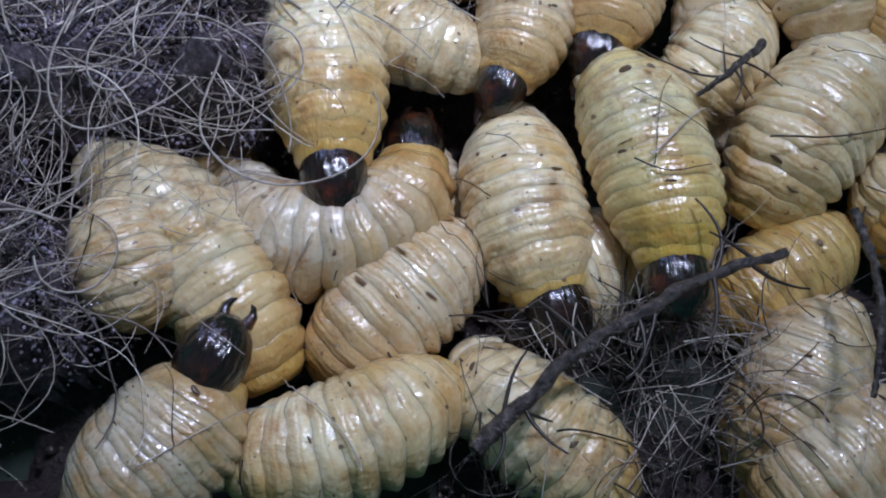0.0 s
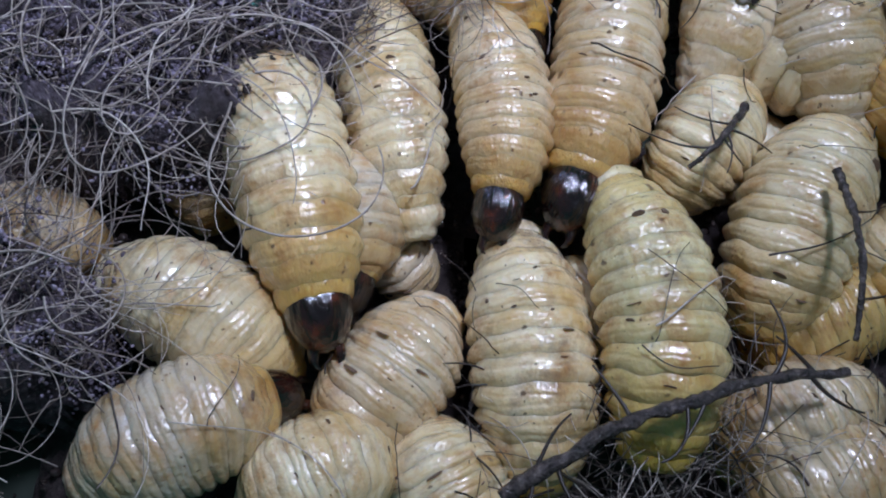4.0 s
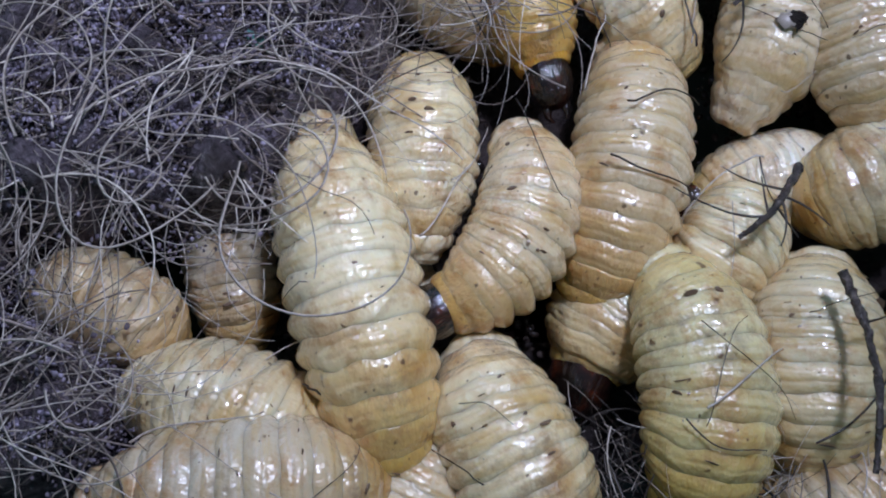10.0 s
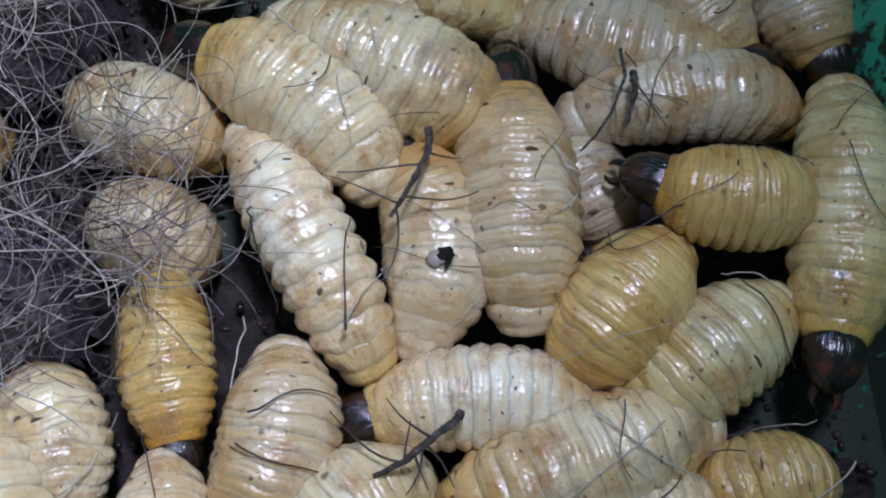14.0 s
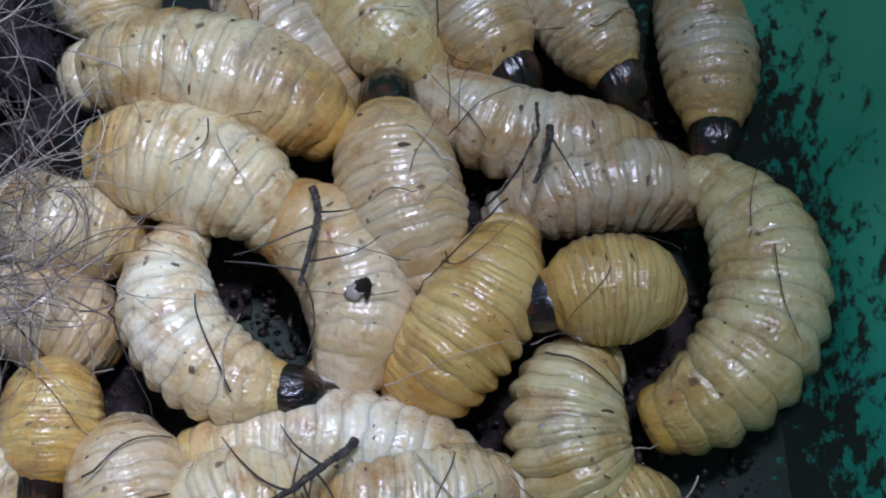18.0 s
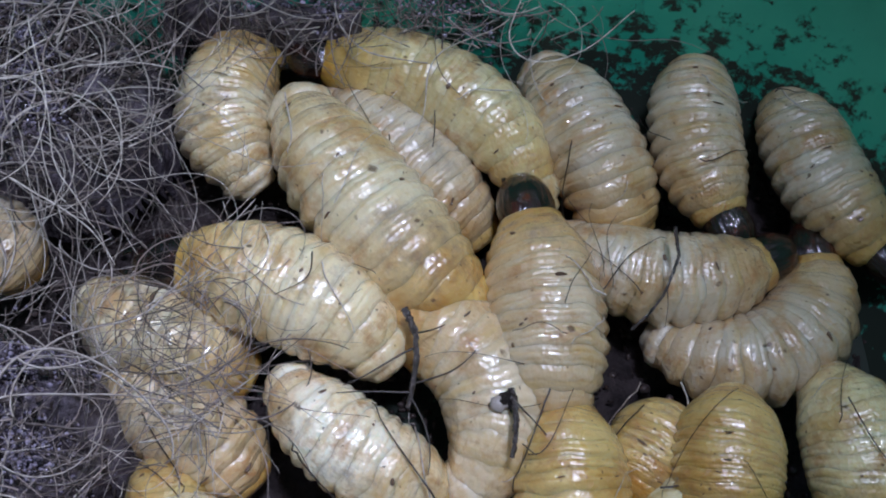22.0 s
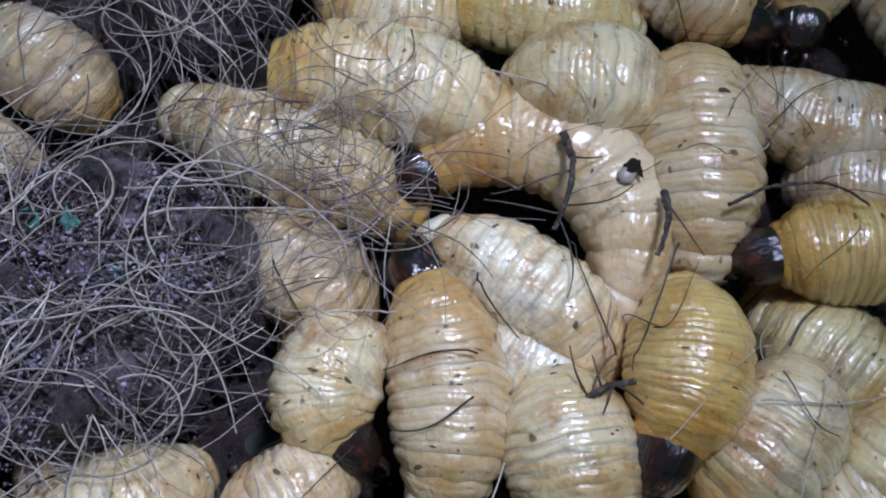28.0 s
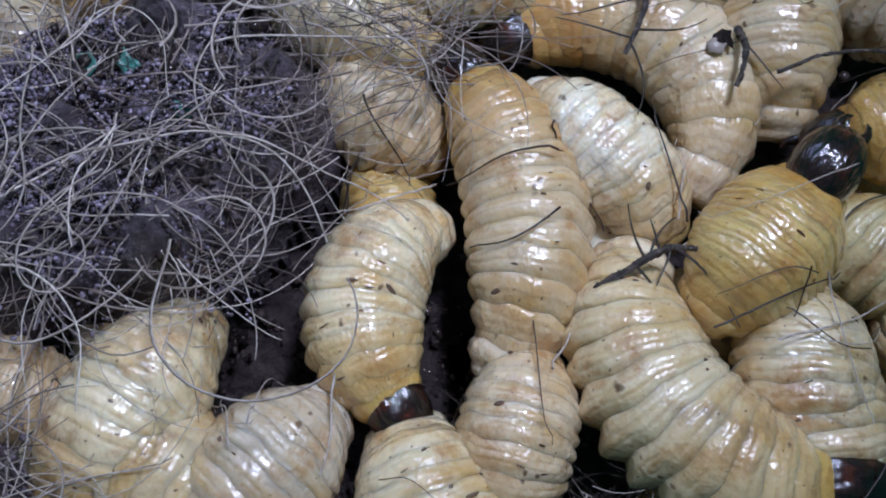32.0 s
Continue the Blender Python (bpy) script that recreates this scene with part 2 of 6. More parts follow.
def tube(points, radii, sides=4):
    """A thin tube along points."""
    pts = np.asarray(points, float)
    t = np.gradient(pts, axis=0)
    t /= np.linalg.norm(t, axis=1, keepdims=True) + 1e-12
    ref = np.array([0.31, 0.17, 0.93])
    u = np.cross(t, ref)
    u /= np.linalg.norm(u, axis=1, keepdims=True) + 1e-12
    w = np.cross(t, u)
    a = 2 * np.pi * np.arange(sides) / sides
    v = pts[:, None] + np.asarray(radii)[:, None, None] * (np.cos(a)[None, :, None] * u[:, None] + np.sin(a)[None, :, None] * w[:, None])
    n = len(pts)
    j, k = np.meshgrid(np.arange(n - 1), np.arange(sides), indexing="ij")
    k2 = (k + 1) % sides
    f = np.stack([j * sides + k, (j + 1) * sides + k, (j + 1) * sides + k2, j * sides + k2], -1).reshape(-1, 4)
    return v.reshape(-1, 3), f


def part(name, me, parent, label=""):
    ob = new(name, me)
    ob.parent = parent
    if label:
        ob["label"] = label
    return ob


# ---- the tub ----
def outline(inset, count=96):
    """A rounded square seen from above, in metres."""
    cx, cy, hx, hy, e = 1.2, 2.4, 11.9, 10.8, 5.0
    pts = []
    for k in range(count):
        a = 2 * math.pi * k / count
        c, s = math.cos(a), math.sin(a)
        pts.append(((cx + (hx + inset) * math.copysign(abs(c) ** (2 / e), c)) * CM, (cy + (hy + inset) * math.copysign(abs(s) ** (2 / e), s)) * CM))
    return pts


def tub():
    root = tagged(new("plastic_tub"), "shallow green plastic tub smeared with dark mud", "tub")
    # floor with a rounded foot, rising to a flared wall, over a rolled rim and down the outside
    steps = [(-10.2, -2.35), (-5, -2.35), (-2.0, -2.32), (-1.0, -2.2), (-0.5, -1.9), (-0.2, -1.4), (0.0, -0.8), (0.25, 0.3), (0.55, 1.6), (1.2, 4.5), (2.3, 11.6), (2.6, 12.0), (3.0, 11.9), (3.1, 11.4), (2.7, 11.0), (1.6, 4.5), (0.4, -0.8), (0.0, -2.2), (-1.0, -2.6), (-10.2, -2.65)]
    count = 96
    for name, first, last in (("floor", 0, 4), ("wall", 4, 10), ("rim", 10, 14), ("outside", 14, 19)):
        verts, faces = [], []
        for inset, z in steps[first : last + 1]:
            verts += [(x, y, z * CM) for x, y in outline(inset, count)]
        for j in range(last - first):
            for k in range(count):
                k2 = (k + 1) % count
                faces.append((j * count + k, j * count + k2, (j + 1) * count + k2, (j + 1) * count + k))
        if first == 0:
            faces.append(tuple(range(count)))
        part(name, mesh_of("tub_" + name, verts, faces, TUB), root)
    return root


tub()
table, nt_t, p_t = material("grey_bench", 0.6)
noise_t = node(nt_t, "ShaderNodeTexNoise", Scale=60.0, Detail=5.0)
nt_t.links.new(ramp(nt_t, noise_t.outputs["Fac"], [(0.3, (0.18, 0.17, 0.16)), (0.7, (0.30, 0.29, 0.27))]), p_t.inputs["Base Color"])
tagged(new("ground", mesh_of("ground", [(-3, -3, -0.0266), (3, -3, -0.0266), (3, 3, -0.0266), (-3, 3, -0.0266)], [(0, 1, 2, 3)], table)), "grey bench top under the tub", "bench", kind="structure")

# ---- the matted fibre: lobes (x, y, half width, half depth, height) in centimetres ----
LOBES = [(-4.4, 4.6, 2.2, 2.1, 0.7), (-4.6, 0.4, 1.7, 1.35, 0.55), (-2.0, 5.6, 2.6, 1.7, 0.55), (-2.4, 11.3, 2.8, 2.2, 0.7), (2.9, 13.6, 4.2, 0.9, 0.2), (-2.6, 4.1, 2.2, 1.3, 0.45), (-5.9, 7.6, 1.8, 1.2, 0.4), (-7.0, 3.5, 2.4, 7.0, 0.4)]


def mat_height(x, y):
    """Height in centimetres of the matted fibre, and how thick it is there (0: none)."""
    h, thick = -2.3, 0.0
    for cx, cy, a, b, top in LOBES:
        d = 1 - ((x - cx) / a) ** 2 - ((y - cy) / b) ** 2
        if d > 0:
            f = min(1.0, d * 2.2) ** 0.6
            thick = max(thick, f)
            h = max(h, -2.3 + (top + 2.3) * f)
    return h, thick


def fibre_mat():
    step, nx, ny = 0.11, 115, 175
    verts, index, faces = [], {}, []
    for i in range(nx):
        for j in range(ny):
            x, y = -9.0 + i * step, -3.6 + j * step
            h, thick = mat_height(x, y)
            if thick > 0.02:
                p = Vector((x, y, 0))
                h += thick * (0.5 * noise.noise(p * 0.9) + 0.42 * noise.noise(p * 1.9) + 0.22 * noise.noise(p * 4.3) + 0.11 * noise.noise(p * 9.0))
                index[i, j] = len(verts)
                verts.append(((x + 0.05 * noise.noise(p * 7)) * CM, (y + 0.05 * noise.noise(p * 7 + Vector((5, 5, 5)))) * CM, h * CM))
    for (i, j), v in index.items():
        q = [(i + 1, j), (i + 1, j + 1), (i, j + 1)]
        if all(c in index for c in q):
            faces.append((v, *(index[c] for c in q)))
    return mesh_of("pith", verts, faces, PITH)


MUD, nt_m, p_m = material("black_mud", 0.34)
noise_m = node(nt_m, "ShaderNodeTexNoise", Scale=260.0, Detail=7.0, Roughness=0.7)
nt_m.links.new(nt_m.nodes.new("ShaderNodeTexCoord").outputs["Object"], noise_m.inputs["Vector"])
nt_m.links.new(ramp(nt_m, noise_m.outputs["Fac"], [(0.35, (0.035, 0.028, 0.028)), (0.7, (0.13, 0.10, 0.10))]), p_m.inputs["Base Color"])
bump(nt_m, p_m, noise_m.outputs["Fac"], 1.0, 0.005)


# bare patches of the floor: x, y, radius in centimetres
BARE = [(5, 5.3, 0.8), (2.5, 2.5, 0.8), (-2.9, 2, 0.8), (6.3, 5.4, 0.8), (11.6, 3.9, 0.8), (11.9, 4, 0.8), (6.5, 5.4, 0.8), (5.5, 6.2, 0.8), (11.3, 3.9, 0.8), (12.8, 3.9, 0.8), (-3.3, 7.4, 0.8), (6.3, 14.5, 0.8)]


def mud_litter():
    """Wet droppings and crumbled pith over the floor, with bare patches."""
    step, verts, index, faces = 0.2, [], {}, []
    for i in range(112):
        for j in range(104):
            x, y = -9.8 + i * step, -7.6 + j * step
            p = Vector((x, y, 0))
            bare = noise.noise(p * 0.55 + Vector((3.1, 0.7, 0)))
            for bx, by, size in BARE:
                bare = max(bare, 0.75 - 0.45 * math.hypot(x - bx, y - by) / size)
            if bare < 0.44:
                h = -1.95 + 0.25 * noise.noise(p * 1.3) + 0.16 * noise.noise(p * 3.7) - max(0.0, min(bare, 0.44) - 0.1) * 1.1
                index[i, j] = len(verts)
                verts.append((x * CM, y * CM, h * CM))
    for (i, j), v in index.items():
        q = [(i + 1, j), (i + 1, j + 1), (i, j + 1)]
        if all(c in index for c in q):
            faces.append((v, *(index[c] for c in q)))
    return mesh_of("mud_litter", verts, faces, MUD)


tagged(new("mud_litter", mud_litter()), "black wet droppings and crumbled pith on the floor", "mud", kind="stuff")
tagged(new("coir_pith", fibre_mat()), "dark wet matted coconut pith heaped in the tub", "coir", kind="stuff")


def curl(rng, start, heading, length, bend, lift, count=0):
    """Points of one curly fibre, in centimetres."""
    count = count or max(10, int(6.5 * length))
    pts, p, a, k = [], np.array(start, float), heading, bend
    step = length / (count - 1)
    rise = lift
    for _ in range(count):
        pts.append(p.copy())
        k += rng.normal(0, 1.7) * step**0.5 * 0.55
        k *= 1 - 0.35 * step
        a += k * step
        rise += rng.normal(0, 0.42) * step**0.5
        p += step * np.array([math.cos(a), math.sin(a), 0.35 * math.sin(rise)])
    return np.array(pts)


def fibres(name, label, mat, count, seed, low, high, thin, thick, lo_len, hi_len, where, lowest=-0.1, tuft=5):
    """Curly fibres in loose tufts; those of a tuft start close together and run nearly the same way."""
    rng = np.random.default_rng(seed)
    allv, allf, base = [], [], 0
    made = 0
    while made < count:
        spot = where(rng)
        if spot is None:
            continue
        way, reach = rng.uniform(0, 6.283), rng.uniform(lo_len, hi_len)
        for _ in range(int(rng.integers(1, 2 * tuft))):
            x, y, h = spot[0] + rng.normal(0, 0.22), spot[1] + rng.normal(0, 0.22), spot[2]
            made += 1
            pts = curl(rng, (x, y, h + rng.uniform(low, high)), way + rng.normal(0, 0.45), reach * rng.uniform(0.6, 1.25), rng.normal(0, 0.9), rng.uniform(-0.6, 0.6))
            for q in pts:
                m, th = mat_height(q[0], q[1])
                floor_z = m + 0.05 if th > 0.3 else lowest
                q[2] = min(max(q[2], floor_z), 1.3)
            r = (thin + (thick - thin) * rng.random() ** 2) * np.linspace(1.0, 0.55, len(pts))
            v, f = tube(pts * CM, r * CM, 3)
            allv.append(v)
            allf.append(f + base)
            base += len(v)
    me = mesh_of(name, np.concatenate(allv), np.concatenate(allf), mat)
    return tagged(new(name, me), label, "fibre", kind="stuff")


def on_mat(rng):
    x, y = rng.uniform(-6.5, 6.5), rng.uniform(-1.8, 14)
    h, th = mat_height(x, y)
    return (x, y, h) if th > 0.35 and rng.random() < th else None


def on_edge(rng):
    x, y = rng.uniform(-6.0, 6.5), rng.uniform(-1.8, 13.8)
    h, th = mat_height(x, y)
    return (x, y, max(h, 0.0)) if 0.02 < th < 0.7 else None


def on_buried(rng):
    """The grubs that lie half under a thin veil of fibre."""
    x, y = rng.normal(0.9, 1.0), rng.normal(6.5, 1.4)
    return (x, y, 0.35) if x < 2.6 else None


fibres("pale_fibres", "tangle of pale curly coconut fibres", PALE, 360, 3, 0.05, 0.8, 0.006, 0.02, 1.4, 4.8, on_mat)
fibres("brown_fibres", "tangle of dark brown coconut fibres", BROWN, 620, 4, -0.1, 0.5, 0.007, 0.026, 0.8, 3.2, on_mat)
for k in range(90):
    one = fibres("coarse_fibre", "coarse stiff pale coconut fibre lying on the mat", COARSE, 1, 900 + k, 0.3, 0.9, 0.015, 0.028, 2.0, 5.0, on_mat, tuft=1)
    one["kind"] = "thing"
    one["group"] = "coarse fibres on the mat"
fibres("fibre_fuzz", "fuzz of short fine brown coconut fibres on the pith", BROWN, 1500, 13, -0.05, 0.25, 0.005, 0.013, 0.3, 1.1, on_mat, tuft=9)
fibres("edge_fibres", "loose fibres hanging over the edge of the mat", PALE, 260, 5, 0.1, 0.7, 0.006, 0.014, 0.8, 2.4, on_edge)
fibres("edge_brown_fibres", "loose dark fibres at the edge of the mat", BROWN, 420, 6, 0.0, 0.6, 0.006, 0.016, 0.6, 2.0, on_edge)
fibres("veil_fibres", "thin veil of brown fibres over buried grubs", BROWN, 170, 7, 0.0, 0.5, 0.008, 0.018, 0.8, 2.6, on_buried)
fibres("veil_pale_fibres", "thin veil of pale fibres over buried grubs", PALE, 80, 8, 0.1, 0.6, 0.006, 0.014, 0.8, 2.6, on_buried)


GLIMPSE, nt_s, p_s = material("teal_glimpse", 0.3)
noise_s = node(nt_s, "ShaderNodeTexNoise", Scale=400.0, Detail=4.0)
nt_s.links.new(nt_s.nodes.new("ShaderNodeTexCoord").outputs["Object"], noise_s.inputs["Vector"])
nt_s.links.new(ramp(nt_s, noise_s.outputs["Fac"], [(0.35, (0.035, 0.13, 0.11)), (0.65, (0.07, 0.24, 0.20))]), p_s.inputs["Base Color"])


def tub_glimpse(x, y, size, turn):
    """A small ragged, curled chip with some thickness, standing in for tub seen through the fibre."""
    rng = random.Random(int(turn))
    verts, faces, n = [], [], 5
    edge = [rng.uniform(0.75, 1.1) for _ in range(n)]
    for side in (0.0, 0.02):
        for i in range(n):
            for j in range(n):
                u, v = i / (n - 1) - 0.5, j / (n - 1) - 0.5
                verts.append(Vector((u * size * edge[j], v * size * 1.3 * edge[i], 0.35 * size * (u * u + 0.6 * v * v) * 2 + side)) * CM)
    for i in range(n - 1):
        for j in range(n - 1):
            a = i * n + j
            faces += [(a, a + 1, a + n + 1, a + n), (a + n * n, a + n + n * n, a + n + 1 + n * n, a + 1 + n * n)]
    rim = [i * n for i in range(n)] + [(n - 1) * n + j for j in range(1, n)] + [i * n + n - 1 for i in range(n - 2, -1, -1)] + list(range(n - 2, 0, -1))
    for a, b in zip(rim, rim[1:] + rim[:1]):
        faces.append((a, b, b + n * n, a + n * n))
    ob = tagged(new("tub_glimpse", mesh_of("tub_glimpse", verts, faces, GLIMPSE)), "small teal chip standing in for tub seen through the fibre", "scrap", "plastic scraps in the fibre")
    ob.matrix_world = pose(x * CM, y * CM, (mat_height(x, y)[0] + 0.15) * CM, 12, -14, turn)


# added teal chips where gaps in the mat would show the tub
for spot in ((-2.65, 5.95, 0.26, 12), (-2.15, 5.92, 0.24, 40), (-1.41, 5.16, 0.2, 75)):
    tub_glimpse(*spot)


def on_roots(rng):
    """The litter of fine roots round the long root."""
    return rng.normal(4.3, 1.3), rng.normal(-0.9, 0.7), -0.9


fibres("fine_roots", "litter of fine dark wet roots between the grubs", TWIG, 330, 11, -0.4, 0.6, 0.006, 0.022, 0.5, 2.0, on_roots, -1.6)
fibres("fine_pale_roots", "a few fine pale roots between the grubs", PALE, 190, 12, -0.3, 0.7, 0.005, 0.012, 0.5, 1.8, on_roots, -1.6)


# ---- wet crumbs of pith ----
def crumbs(name, label, mat, clusters, each, spread, small, large, seed, where):
    """Clusters of small wet grains."""
    rng = np.random.default_rng(seed)
    gold = (1 + 5**0.5) / 2
    ico = np.array([(-1, gold, 0), (1, gold, 0), (-1, -gold, 0), (1, -gold, 0), (0, -1, gold), (0, 1, gold), (0, -1, -gold), (0, 1, -gold), (gold, 0, -1), (gold, 0, 1), (-gold, 0, -1), (-gold, 0, 1)]) / 1.9
    tri = np.array([(0, 11, 5), (0, 5, 1), (0, 1, 7), (0, 7, 10), (0, 10, 11), (1, 5, 9), (5, 11, 4), (11, 10, 2), (10, 7, 6), (7, 1, 8), (3, 9, 4), (3, 4, 2), (3, 2, 6), (3, 6, 8), (3, 8, 9), (4, 9, 5), (2, 4, 11), (6, 2, 10), (8, 6, 7), (9, 8, 1)])
    verts, faces = [], []
    for _ in range(clusters):
        spot = None
        while spot is None:
            spot = where(rng)
        for _ in range(each):
            x, y = spot[0] + rng.normal(0, spread), spot[1] + rng.normal(0, spread)
            h, th = mat_height(x, y)
            near = math.exp(-((x - spot[0]) ** 2 + (y - spot[1]) ** 2) / (2 * spread * spread))
            z = h + 0.02 + 0.34 * near * rng.random() ** 0.4 if th > 0.1 else spot[2] + rng.normal(0, 0.12)
            size = small + (large - small) * rng.random() ** 2
            faces.append(tri + 12 * len(verts))
            verts.append(((ico * size) @ np.linalg.qr(rng.normal(size=(3, 3)))[0] * rng.uniform(0.55, 1.5, 3) + (x, y, z)) * CM)
    me = mesh_of(name, np.concatenate(verts), np.concatenate(faces), mat)
    return tagged(new(name, me), label, "crumbs", kind="stuff")


def on_floor(rng):
    return rng.uniform(-4, 12), rng.uniform(-4, 13), -1.8


WET = fibre_material("wet_grain", (0.13, 0.11, 0.15), (0.46, 0.41, 0.53), 0.14)
DROPPING = fibre_material("wet_dropping", (0.02, 0.015, 0.015), (0.10, 0.075, 0.07), 0.16)
crumbs("pith_grains", "glistening violet-grey grains of wet coconut pith", WET, 120, 210, 0.26, 0.01, 0.042, 21, on_mat)
crumbs("floor_crumbs", "small black wet droppings between the grubs", DROPPING, 420, 16, 0.5, 0.02, 0.09, 22, on_floor)


# ---- the grubs ----
KEYED = []
TINTS = {
    "cream": ((0.77, 0.68, 0.475), (0.66, 0.45, 0.17)),
    "pale": ((0.63, 0.56, 0.44), (0.57, 0.39, 0.17)),
    "white": ((0.87, 0.80, 0.64), (0.74, 0.55, 0.28)),
    "ochre": ((0.70, 0.585, 0.41), (0.58, 0.37, 0.14)),
    "amber": ((0.64, 0.475, 0.19), (0.58, 0.32, 0.055)),
    "green": ((0.72, 0.645, 0.39), (0.66, 0.47, 0.12)),
}
WORDS = {"cream": "plump cream beetle grub", "pale": "wrinkled greyish pale beetle grub", "white": "fat almost white beetle grub",
         "ochre": "tan beetle grub stained brown", "amber": "glossy amber-yellow beetle grub", "green": "fat yellowish green-tinged beetle grub"}
RINGS_PER_GRUB = 12


def ring_mesh(seed, taper):
    """One roll of the body, radius 1 from y = -1 to 1: a plump crest that dips towards its neighbours, one or two finer grooves over the back and a lobe low on each side."""
    shift = Vector((seed * 7.3, seed * 3.1, seed * 5.7))
    rng = random.Random(seed * 13 + 1)
    grooves = [rng.uniform(-0.1, 0.1)] if seed % 3 == 0 else [rng.uniform(-0.28, -0.12), rng.uniform(0.14, 0.3)]
    profile = [(-1 + k / 15, 1.0) for k in range(31)]

    def wobble(v, a):
        d = Vector((math.cos(a), 0, math.sin(a)))
        y = v.y
        side = math.exp(-(((d.z + 0.05) / 0.33) ** 2))
        roll = abs(y) / 0.56
        dip = 0.044 + 0.034 * side + 0.02 * noise.noise(d * 1.7 + shift)
        b = 1 - dip * roll**1.9 - 1.1 * max(0.0, abs(y) - 0.85) ** 1.3
        b += 0.05 * side * max(0.0, 1 - roll * roll)
        over_back = min(1.0, max(0.0, 0.9 * d.z + 0.55))
        for at in grooves:
            line = at + 0.09 * noise.noise(d * 2.3 + shift + Vector((at * 9, 0, 0)))
            keep = max(0.0, 0.75 + 0.9 * noise.noise(d * 2.9 - shift + Vector((0, at * 5, 0))))
            b -= 0.019 * keep * over_back * math.exp(-(((y - line) / 0.085) ** 2))
        inner = max(0.0, 1 - roll * roll)
        b += 0.03 * noise.noise(d * 1.6) + 0.016 * noise.noise(d * 3.3)
        b += inner * (0.018 * noise.noise(Vector((d.x * 2.6, y * 1.6, d.z * 2.6)) + shift) + 0.009 * noise.noise(Vector((d.x * 7, y * 2.5, d.z * 7)) + shift))
        b *= 1 + taper * y
        return Vector((v.x * b, y + 0.24 * noise.noise(d * 1.5) + 0.06 * noise.noise(d * 2.1 + shift), v.z * b))

    return mesh_of("skin_fold", *lathe(profile, 52, wobble), SKIN)


def tail_mesh():
    """The blunt tail: a narrow lobe with a dished plate at its end."""
    profile = [(-0.86, 0.05), (-0.88, 0.28), (-1.0, 0.46), (-0.97, 0.56), (-0.8, 0.68), (-0.6, 0.75), (-0.45, 0.76), (-0.3, 0.86), (0.0, 0.98), (0.4, 1.0), (0.8, 0.9)]
    return mesh_of("tail_end", *lathe(profile, 32, lambda v, a: v * (1 + 0.09 * noise.noise(v * 2.2) + 0.04 * noise.noise(v * 5.0))), SKIN)


def neck_mesh():
    profile = [(-1.0, 0.9), (-0.5, 0.98), (0.0, 1.0), (0.5, 0.95), (0.85, 0.82), (1.0, 0.6), (1.1, 0.3)]
    return mesh_of("neck_plate", *lathe(profile, 28, lambda v, a: v * (1 + 0.04 * noise.noise(v * 1.7))), SKIN)


def head_mesh():
    profile = [(-1.0, 0.45), (-0.85, 0.72), (-0.55, 0.92), (-0.15, 1.0), (0.25, 0.95), (0.6, 0.78), (0.85, 0.52), (0.97, 0.25), (1.0, 0.08)]

    def wobble(v, a):
        crest = 1 - 0.05 * math.exp(-(v.x / 0.12) ** 2) * (1 if v.z > 0 else 0)
        return Vector((v.x, v.y, v.z * 0.86 * crest))

    return mesh_of("head_capsule", *lathe(profile, 28, wobble), HEAD)


def jaw_mesh():
    pts = [(0.0, 0.0, 0), (0.10, 0.16, 0), (0.13, 0.36, 0), (0.05, 0.52, 0), (-0.06, 0.6, 0)]
    v, f = tube(pts, [0.2, 0.19, 0.14, 0.08, 0.02], 8)
    return mesh_of("jaw", v, f, HEAD)


TAPERS = [-0.24, -0.16, -0.08, 0.0, 0.08, 0.16, 0.24, 0.34]
RING_MESHES = {taper: [ring_mesh(k, taper) for k in (range(8) if taper == 0 else range(4))] for taper in TAPERS}
TAIL_MESH, NECK_MESH, HEAD_MESH, JAW_MESH = tail_mesh(), neck_mesh(), head_mesh(), jaw_mesh()


def girth(u):
    """Body radius along a grub, tail 0 to neck 1, as a share of half its width."""
    return float(np.interp(u, [0, 0.06, 0.14, 0.25, 0.38, 0.52, 0.68, 0.82, 0.93, 1.0], [0.42, 0.58, 0.74, 0.9, 0.98, 1.0, 0.99, 0.92, 0.79, 0.62]))


def spine(length, sag, shares, tail_drop, head_drop):
    """Poses along an arched back in the grub's own space, at shares of its length."""
    u = np.linspace(0, 1, 61)
    bend = math.copysign(max(abs(sag), 0.004 * length), sag)
    radius = (length * length / 4 + bend * bend) / (2 * bend)
    turn = 4 * math.atan(2 * bend / length) * (u - 0.5)
    pts = np.stack([radius * np.sin(turn), radius * np.cos(turn) - radius + bend,
                    -tail_drop * (np.maximum(0, 0.4 - u) / 0.4) ** 2 - head_drop * (np.maximum(0, u - 0.6) / 0.4) ** 2], -1)
    s = np.r_[0, np.cumsum(np.linalg.norm(np.diff(pts, axis=0), axis=1))]
    s /= s[-1]
    poses = []
    for share in shares:
        k = min(max(share, 0.0), 1.0)
        p = np.array([np.interp(k, s, pts[:, i]) for i in range(3)])
        q = [np.array([np.interp(min(max(k + e, 0), 1), s, pts[:, i]) for i in range(3)]) for e in (-0.04, 0.04)]
        t = Vector(q[1] - q[0]).normalized()
        p = Vector(p) + t * (share - k) * length
        side = t.cross(Vector((0, 0, 1))).normalized()
        up = side.cross(t)
        m = Matrix((side, t, up)).transposed().to_4x4()
        m.translation = p * CM
        poses.append(m)
    return poses


